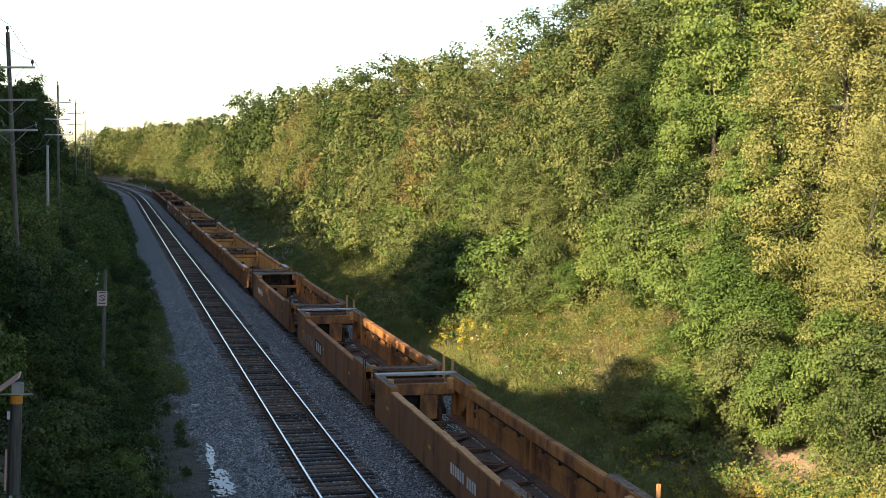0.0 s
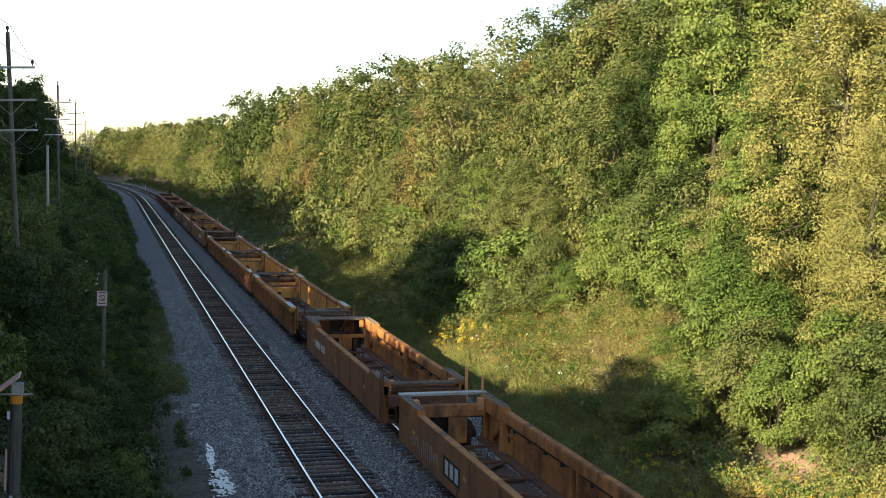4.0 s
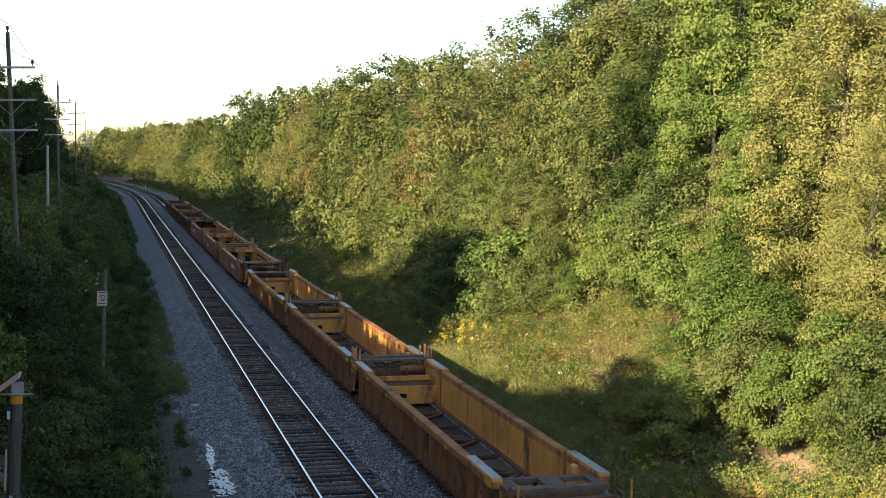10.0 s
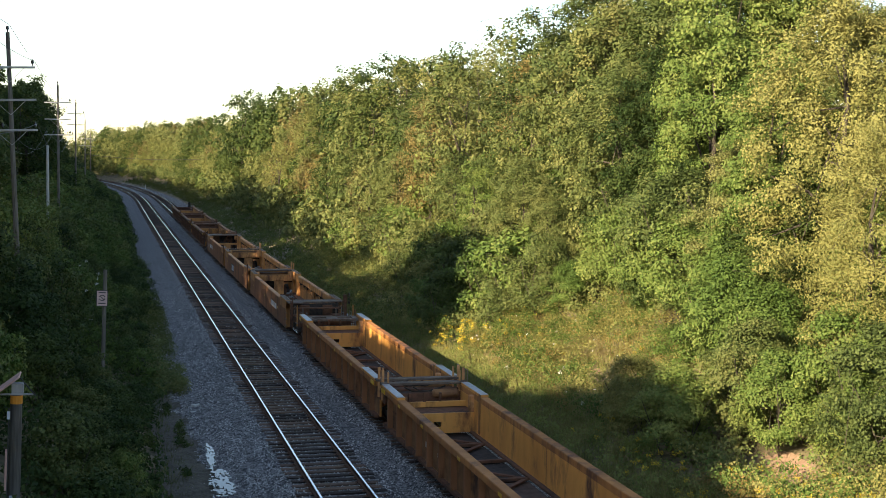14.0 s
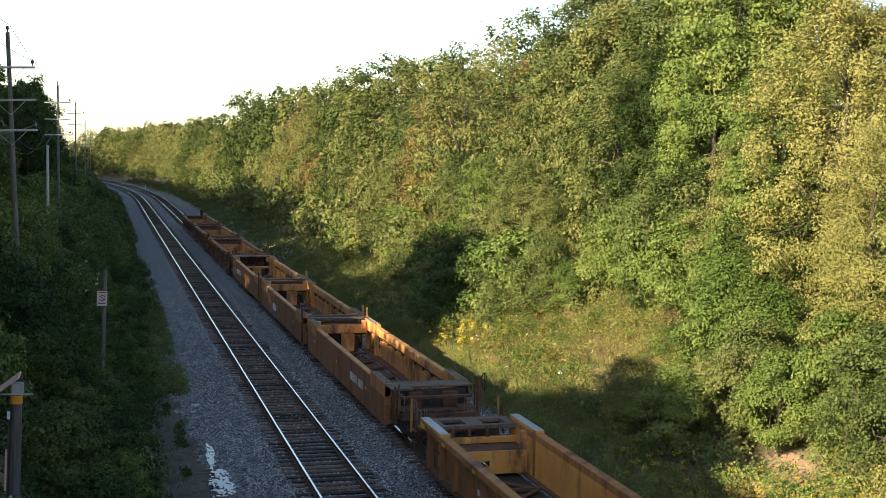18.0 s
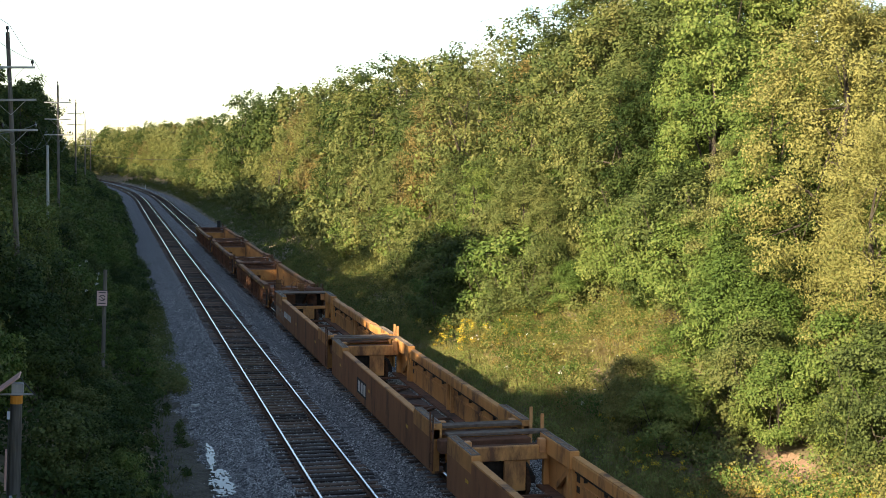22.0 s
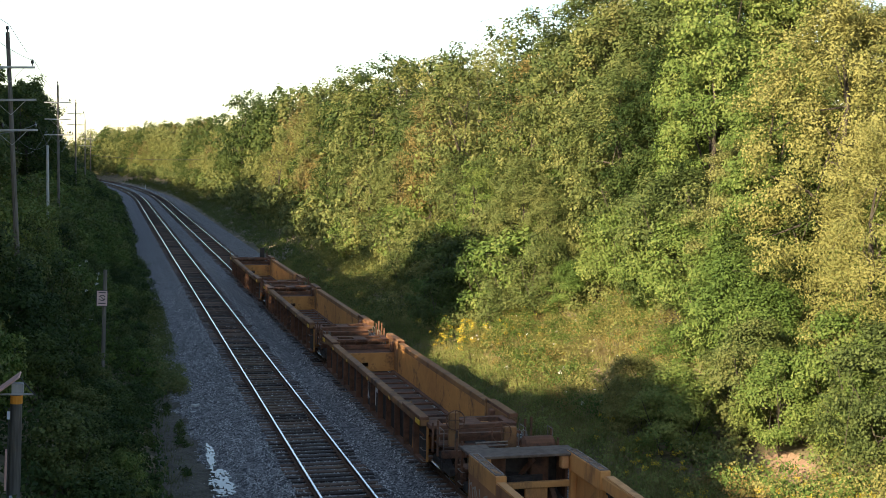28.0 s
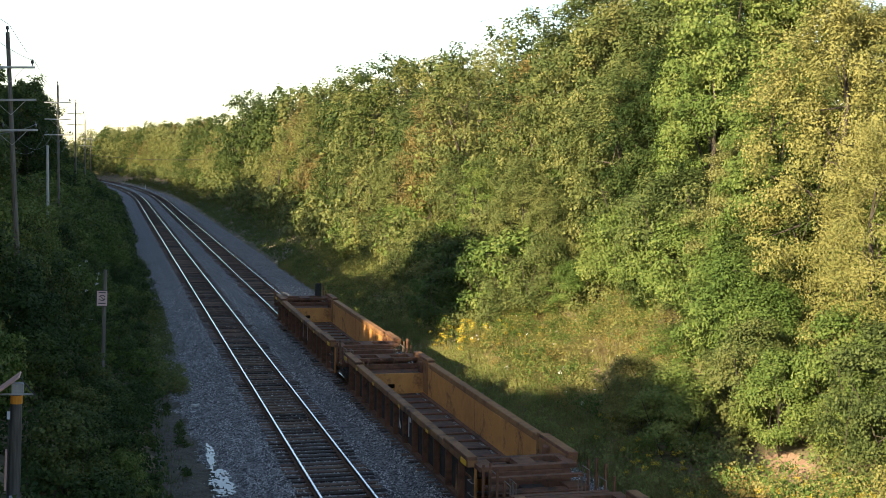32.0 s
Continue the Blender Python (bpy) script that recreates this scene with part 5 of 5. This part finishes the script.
def end_platform(ob, kind, sy, coupled, rng):
    """What stands beyond the well: the crossing walk, and at a coupled end the deck, coupler and rails."""
    top, HALF, WIDE = TOPS[kind], HALVES[kind], WIDES[kind]
    s = sy
    y0 = s * HALF
    def span(a, b):
        return sorted((y0 + s * a, y0 + s * b))
    if not coupled:
        bm = bmesh.new()
        near = kind == "smooth" and sy < 0
        a, b = span(-0.34, 0.04) if near else span(0.02, 0.34)
        inset = 0.28 if near else 0.01
        box(bm, -WIDE + inset, WIDE - inset, a, b, top + (-0.07 if near else 0.02), top + (0.01 if near else 0.1), 0.008)
        part("crossing_walk", bm, M_GALV if kind == "smooth" and sy > 0 and ob.name in ("well_car", "well_car.001") else M_DECK, ob, "worn steel crossing walk")
        bm = bmesh.new()
        a, b = span(0.0, 0.42)
        box(bm, -WIDE + 0.12, WIDE - 0.12, a, b, 1.0, 1.36, 0.02)
        box(bm, -0.45, 0.45, *span(0.3, 0.6), 0.7, 1.15, 0.02)
        part("articulation_casting", bm, M_RUST, ob)
        if near:
            # a ladder on the corner that faces the other track
            rail_x = -WIDE - 0.03
            for yy in (y0 - 0.1, y0 + 0.24):
                bm = bmesh.new()
                box(bm, rail_x - 0.02, rail_x + 0.02, yy - 0.025, yy + 0.025, 0.45, top + 0.36, 0.006)
                part("ladder_rail", bm, M_RUST, ob)
            for k in range(5):
                bm = bmesh.new()
                rod(bm, (rail_x, y0 - 0.1, 0.6 + 0.32 * k), (rail_x, y0 + 0.24, 0.6 + 0.32 * k), 0.016, n=5)
                part("rung", bm, M_RUST, ob)
        for sx in (-1, 1):
            if sx > 0 or kind != "smooth":
                stake(ob, sx * (WIDE - 0.1), y0 + s * 0.3, 1.1, top + (0.52 if sx > 0 or kind != "smooth" else 0.3), M_OCHRE2)
        if kind == "ribbed":
            for sx in (-1, 1):
                stake(ob, sx * (WIDE - 0.26), y0 + s * 0.18, 1.0, top + 0.46, M_OCHRE2, 0.06)
            bm = bmesh.new()
            rod(bm, (0.3, y0 - s * 0.02, 1.34), (1.1, y0 - s * 0.02, 1.34), 0.15, 0.15, 14)
            rod(bm, (1.1, y0 - s * 0.02, 1.34), (1.17, y0 - s * 0.02, 1.34), 0.15, 0.09, 14)
            rod(bm, (0.23, y0 - s * 0.02, 1.34), (0.3, y0 - s * 0.02, 1.34), 0.09, 0.15, 14)
            part("air_reservoir", bm, M_OLD, ob, "small brown air reservoir")
            grab_iron(ob, WIDE - 0.05, y0 + s * 0.1 - 0.15, 1.05, 0.3, top - 0.55)
            for k in range(2):
                hose(ob, [(-0.7 + 0.3 * k, y0 + s * 0.15, 1.55), (-0.45 + 0.3 * k, y0 + s * 0.1, 1.42), (0.1 + 0.2 * k, y0 + s * 0.1, 1.4), (0.75, y0 + s * 0.15, 1.56)], 0.022)
        return
    mat = {"smooth": M_RUST, "ribbed": M_DECK, "old": M_RUST}[kind]
    bm = bmesh.new()
    if kind == "smooth":
        box(bm, -WIDE + 0.02, WIDE - 0.02, *span(-0.35, 0.55), top - 0.02, top + 0.05, 0.01)
        box(bm, -WIDE + 0.02, -WIDE + 0.75, *span(0.55, 1.0), top - 0.02, top + 0.05, 0.01)
        part("end_deck", bm, M_DECK, ob, "grimy checkered end deck")
        bm = bmesh.new()
        for sx in (-1, 1):
            xa, xb = sorted((sx * 0.35, sx * 0.85))
            box(bm, xa, xb, *span(0.35, 0.8), 0.85, 1.6, 0.02)
        beam(bm, (0.3, y0 + s * 0.05, 1.55), (0.05, y0 + s * 0.5, 0.95), 0.12, 0.1)
        part("end_box", bm, M_RUST, ob)
        bm = bmesh.new()
        box(bm, -WIDE + 0.3, WIDE - 0.3, *span(0.62, 0.68), 0.5, top - 0.04)
        part("end_sheet", bm, M_DARK, ob)
        for sx in (-1, 1):
            bm = bmesh.new()
            xa, xb = sorted((sx * (WIDE - 0.25), sx * (WIDE - 0.32)))
            box(bm, xa, xb, *span(-0.1, 0.6), 0.5, top - 0.04)
            part("end_cheek", bm, M_RUST, ob)
    else:
        # deck frame with two openings, a middle beam and a brake platform
        z0, z1 = (top - 0.2, top - 0.08)
        box(bm, -WIDE + 0.2, WIDE - 0.2, *span(-0.62, -0.42), z0, z1, 0.01)
        box(bm, -WIDE + 0.2, WIDE - 0.2, *span(0.25, 0.5), z0, z1, 0.01)
        box(bm, -WIDE + 0.2, -WIDE + 0.62, *span(-0.42, 0.25), z0 - 0.003, z1 - 0.003)
        box(bm, -0.22, 0.3, *span(-0.42, 0.25), z0 - 0.003, z1 - 0.003)
        box(bm, WIDE - 0.5, WIDE - 0.2, *span(-0.42, 0.25), z0 - 0.003, z1 - 0.003)
        part("end_deck", bm, mat, ob, "steel end deck with two openings")
        bm = bmesh.new()
        box(bm, -1.1, 1.1, *span(0.5, 0.62), 0.95, z0)
        part("end_sheet", bm, M_RUST, ob)
    bm = bmesh.new()
    box(bm, -0.32, 0.32, *span(0.0, 1.75), 0.72, 1.08, 0.02)
    part("centre_sill", bm, M_DARK, ob)
    bm = bmesh.new()
    box(bm, -1.3, 1.3, *span(1.62, 1.78), 0.86, 1.08, 0.02)
    box(bm, -1.2, 1.2, *span(1.1, 1.5), 1.08, 1.12)
    part("end_sill", bm, M_RUST, ob)
    bm = bmesh.new()
    box(bm, -0.12, 0.12, *span(1.75, 2.15), 0.78, 1.0, 0.03)
    box(bm, -0.2, 0.16, *span(2.1, 2.38), 0.76, 1.02, 0.05)
    part("coupler", bm, M_DARK, ob, "grimy steel knuckle coupler")
    for sx in (-1, 1):
        bm = bmesh.new()
        xa, xb = sorted((sx * 0.75, sx * 1.3))
        box(bm, xa, xb, *span(0.8, 1.4), 1.12, 1.17)
        part("step_plate", bm, M_RUST, ob)
        for dy in (1.05, 1.6):
            stake(ob, sx * (WIDE - 0.12), y0 + s * dy, 0.9, top + (0.32 if dy > 1.2 else 0.14), M_OLD2 if kind == "ribbed" and dy > 1.2 else M_RUST, 0.06)
        grab_iron(ob, sx * (WIDE - 0.3), y0 + s * (1.1 if s > 0 else 1.6), 1.08, 0.5, 0.55)
        grab_iron(ob, sx * (WIDE - 0.62), y0 + s * (1.65 if s > 0 else 1.95), 1.08, 0.3, 0.45)
        ladder(ob, sx * (WIDE + 0.08), y0 + s * (0.35 if s < 0 else 0.75) - (0.4 if s < 0 else 0.4), M_STEELY)
    bm = bmesh.new()
    box(bm, -1.25, 1.25, *span(0.95, 1.12), top - 0.28, top - 0.2)
    part("crossing_walk", bm, M_RUST, ob)
    hose(ob, [(0.35, y0 + s * 1.7, 0.9), (0.42, y0 + s * 2.0, 0.62), (0.4, y0 + s * 2.3, 0.6)])


def reservoir(ob, y):
    """Air reservoir, hand brake housing with its wheel, and pipes behind the end deck."""
    z = 1.66
    bm = bmesh.new()
    rod(bm, (0.42, y, z), (1.22, y, z), 0.24, 0.24, 16)
    rod(bm, (0.34, y, z), (0.42, y, z), 0.13, 0.24, 16)
    rod(bm, (1.22, y, z), (1.3, y, z), 0.24, 0.13, 16)
    part("air_reservoir", bm, M_RUST, ob, "rusty air reservoir")
    bm = bmesh.new()
    box(bm, 0.42, 1.22, y - 0.1, y + 0.1, 1.05, z - 0.2)
    part("cradle", bm, M_RUST, ob)
    bm = bmesh.new()
    box(bm, -0.06, 0.3, y + 0.2, y + 0.4, 1.05, 2.12, 0.03)
    part("brake_housing", bm, M_OLD, ob, "rusty hand brake housing")
    brake_wheel(ob, (-0.16, y + 0.16, 1.98), M_RUST)
    for k in range(2):
        bm = bmesh.new()
        zz = 1.66 + 0.09 * k
        rod(bm, (-1.0 + 0.1 * k, y + 0.1, zz), (0.0, y + 0.1, zz), 0.025, n=6)
        rod(bm, (-1.0 + 0.1 * k, y + 0.1, zz), (-1.07 + 0.1 * k, y + 0.1, 1.1), 0.025, n=6)
        part("pipe", bm, M_STEELY, ob)
    grab_iron(ob, 0.6, y + 0.3, 1.1, 0.3, 0.85)
    grab_iron(ob, 1.28, y + 0.1, 1.1, 0.4, 0.95)


def brake_wheel(ob, c, mat, sideways=False):
    bm = bmesh.new()
    n = 16
    ax, ay = (0.0, 0.28) if sideways else (0.28, 0.0)
    pts = [(c[0] + ax * math.cos(k * math.tau / n), c[1] + ay * math.cos(k * math.tau / n), c[2] + 0.28 * math.sin(k * math.tau / n)) for k in range(n + 1)]
    for p, q in zip(pts, pts[1:]):
        rod(bm, p, q, 0.018, n=5)
    for k in range(0, n, 4):
        rod(bm, c, pts[k], 0.013, n=4)
    part("brake_wheel", bm, mat, ob, "rusty hand brake wheel")


def build_unit(kind, near_coupled, far_coupled, number):
    top, HALF, WIDE = TOPS[kind], HALVES[kind], WIDES[kind]
    rng = random.Random(number * 13 + 1)
    PAINT["body"] = M_BROWN if number < 3 else M_TAN if 5 < number < 9 else M_OCHRE
    ob = new("well_car")
    bent = {0: -1, 8: 1}.get(number, 0)
    what = {"smooth": "smooth-sided ochre intermodal well car", "ribbed": "ochre intermodal well car with ribbed sides", "old": "rusty brown well car with ribbed sides"}[kind]
    tail = {0: ", bent strips along one edge", 1: ", painted scrawl on its side", 8: ", bent strips along one edge", 11: ", last of the train"}.get(number, "")
    tagged(ob, "empty " + what + tail, "railcar", "cars of the empty container train")
    side_walls(ob, kind, rng, bent)
    end_plates(ob, kind, rng)
    well_floor(ob, kind)
    bulkhead(ob, kind, 1, far_coupled)
    bulkhead(ob, kind, -1, near_coupled)
    end_platform(ob, kind, 1, far_coupled, rng)
    end_platform(ob, kind, -1, near_coupled, rng)
    if far_coupled:
        build_truck(ob, HALF + 0.86)
    else:
        build_truck(ob, HALF + 0.88)
    if near_coupled:
        build_truck(ob, -HALF - 0.86)
    x = -WIDE - 0.006
    # stencilled marks on the wall that faces the other track
    if kind == "smooth":
        if number in (0, 2, 6, 8):
            y = {0: -4.0, 2: 3.4, 6: -4.6, 8: 2.6}[number]
            bars("reporting_mark", ob, x, y, 0.86, 2.5, 0.3, 11, M_MARK, rng, label="white stencilled mark")
        else:
            y = 1.2
            bm = bmesh.new()
            box(bm, x - 0.004, x, y, y + 1.7, 0.62, 1.18)
            pn = part("name_panel", bm, M_BLACK, ob, "black stencil panel")
            bars("name_mark", ob, x - 0.004, y + 0.14, 0.7, 1.5, 0.4, 3, M_MARK, rng, label="white stencilled mark")
        if number in (1, 8):
            bm = bmesh.new()
            y0 = 3.4 if number == 1 else 5.2
            for k in range(13):
                a = (x - 0.004, y0 + k * 0.24, rng.uniform(0.5, 0.7))
                b = (x - 0.004, y0 + k * 0.24 + rng.uniform(-0.1, 0.3), rng.uniform(0.9, 1.15))
                beam(bm, a, b, 0.006, 0.05)
                if k % 2:
                    beam(bm, b, (x - 0.004, b[1] + 0.25, b[2] - 0.1), 0.006, 0.05)
            part("scrawl", bm, M_SCRAWL, ob, "faded painted scrawl")
        for y in (-5.3, 0.6, 6.2):
            bm = bmesh.new()
            box(bm, x - 0.004, x, y, y + 0.3, 0.98, 1.08)
            part("reflector", bm, M_STRIPE, ob, "small yellow reflector")
    else:
        for k, y in enumerate((-1.5, -0.1)):
            bm = bmesh.new()
            xx = -WIDE + 0.193
            if kind == "old":
                box(bm, xx - 0.006, xx, y, y + 0.14, 0.62, 1.25)
                box(bm, xx - 0.006, xx, y - 0.22, y + 0.36, 1.12, 1.25) if k == 0 else beam(bm, (xx - 0.003, y - 0.2, 0.66), (xx - 0.003, y + 0.34, 1.22), 0.006, 0.12)
                part("name_mark", bm, M_MARK, ob, "worn white stencilled mark")
            else:
                box(bm, xx - 0.006, xx, y + 3, y + 3.5, 0.8, 0.95)
                part("name_mark", bm, M_MARK, ob, "worn white stencilled mark")
        for y in (-4.6, -1.0, 3.0, 6.0):
            bm = bmesh.new()
            box(bm, -WIDE - 0.006, -WIDE - 0.001, y, y + 0.3, top - 0.2, top - 0.1)
            part("reflector", bm, M_STRIPE, ob, "small yellow reflector")
    if number == 8:
        reservoir(ob, HALF + 1.2)
    if number == 11:
        bm = bmesh.new()
        box(bm, 0.72, 1.06, HALF + 0.3, HALF + 0.42, top - 0.1, top + 0.62, 0.03)
        rod(bm, (0.89, HALF + 0.36, 0.95), (0.89, HALF + 0.36, top), 0.03, n=6)
        part("end_marker", bm, M_BLACK, ob, "black marker box on the end of the train")
    if number == 6:
        # a brake stand on the near platform, its wheel turned sideways
        yb = -HALF - 1.35
        bm = bmesh.new()
        box(bm, WIDE - 0.12, WIDE + 0.02, yb - 0.05, yb + 0.05, 1.0, 2.12, 0.01)
        box(bm, WIDE - 0.16, WIDE + 0.04, yb - 0.09, yb + 0.09, 1.78, 2.2, 0.03)
        part("brake_stand", bm, M_RUST, ob, "rusty brake stand")
        brake_wheel(ob, (WIDE + 0.14, yb, 2.0), M_DARK, True)
    if number == 9:
        bm = bmesh.new()
        box(bm, -1.02, -0.72, -HALF - 1.42, -HALF - 1.26, 1.05, 2.1, 0.02)
        part("brake_housing", bm, M_OLD, ob, "rusty hand brake housing")
        brake_wheel(ob, (-0.86, -HALF - 1.5, 1.9), M_RUST)
    return ob


# far ends of the units, as distances along the line at the start
UNITS = [("smooth", 42.1, 0, 0), ("smooth", 60.5, 0, 0), ("smooth", 79.6, 0, 1),
         ("ribbed", 102.1, 1, 0), ("ribbed", 120.7, 0, 0), ("ribbed", 139.4, 0, 1),
         ("smooth", 161.2, 1, 0), ("smooth", 179.4, 0, 0), ("smooth", 197.2, 0, 1),
         ("old", 219.5, 1, 1), ("old", 240.6, 1, 1), ("old", 261.2, 1, 1)]
TRAIN = []


def build_train():
    for k, (kind, far, a, b) in enumerate(UNITS):
        TRAIN.append((build_unit(kind, a, b, k), far - HALVES[kind]))


def motions():
    times = [0.0] + [float(t) for t in range(1, 32)] + [32.0]
    for ob, s in TRAIN:
        rows = []
        for t in times:
            x, y, h = on_track(s - travelled(t), X2)
            rows.append((t, pose(x, y, 0, 0, 0, h)))
        walk(ob, rows)
    # the wheels roll: short steps, so that no row turns by a right angle
    for ob, unit, y in WHEELS:
        rows = []
        for k in range(321):
            t = k * 0.1
            rows.append((t, pose(0, y, 0.422, math.degrees(travelled(t) / 0.422) % 360, 0, 0)))
        walk(ob, rows)


build_ground()
build_ballast()
PLATE = plate_mesh()
build_poles()
build_wires()
build_sign_post()
build_birdhouse_post()
build_puddle()
build_dirt()
build_bare_soil()
build_far_line()
build_weed_tufts()
build_litter()
build_train()
plant_kinds()
build_right_bank()
build_left_bank()
build_far_woods()
build_ground_cover()
finish_far_brush()
finish_plants()
build_stones()
build_track(1, X1, 24.0)
build_track(2, X2, 24.0)
motions()
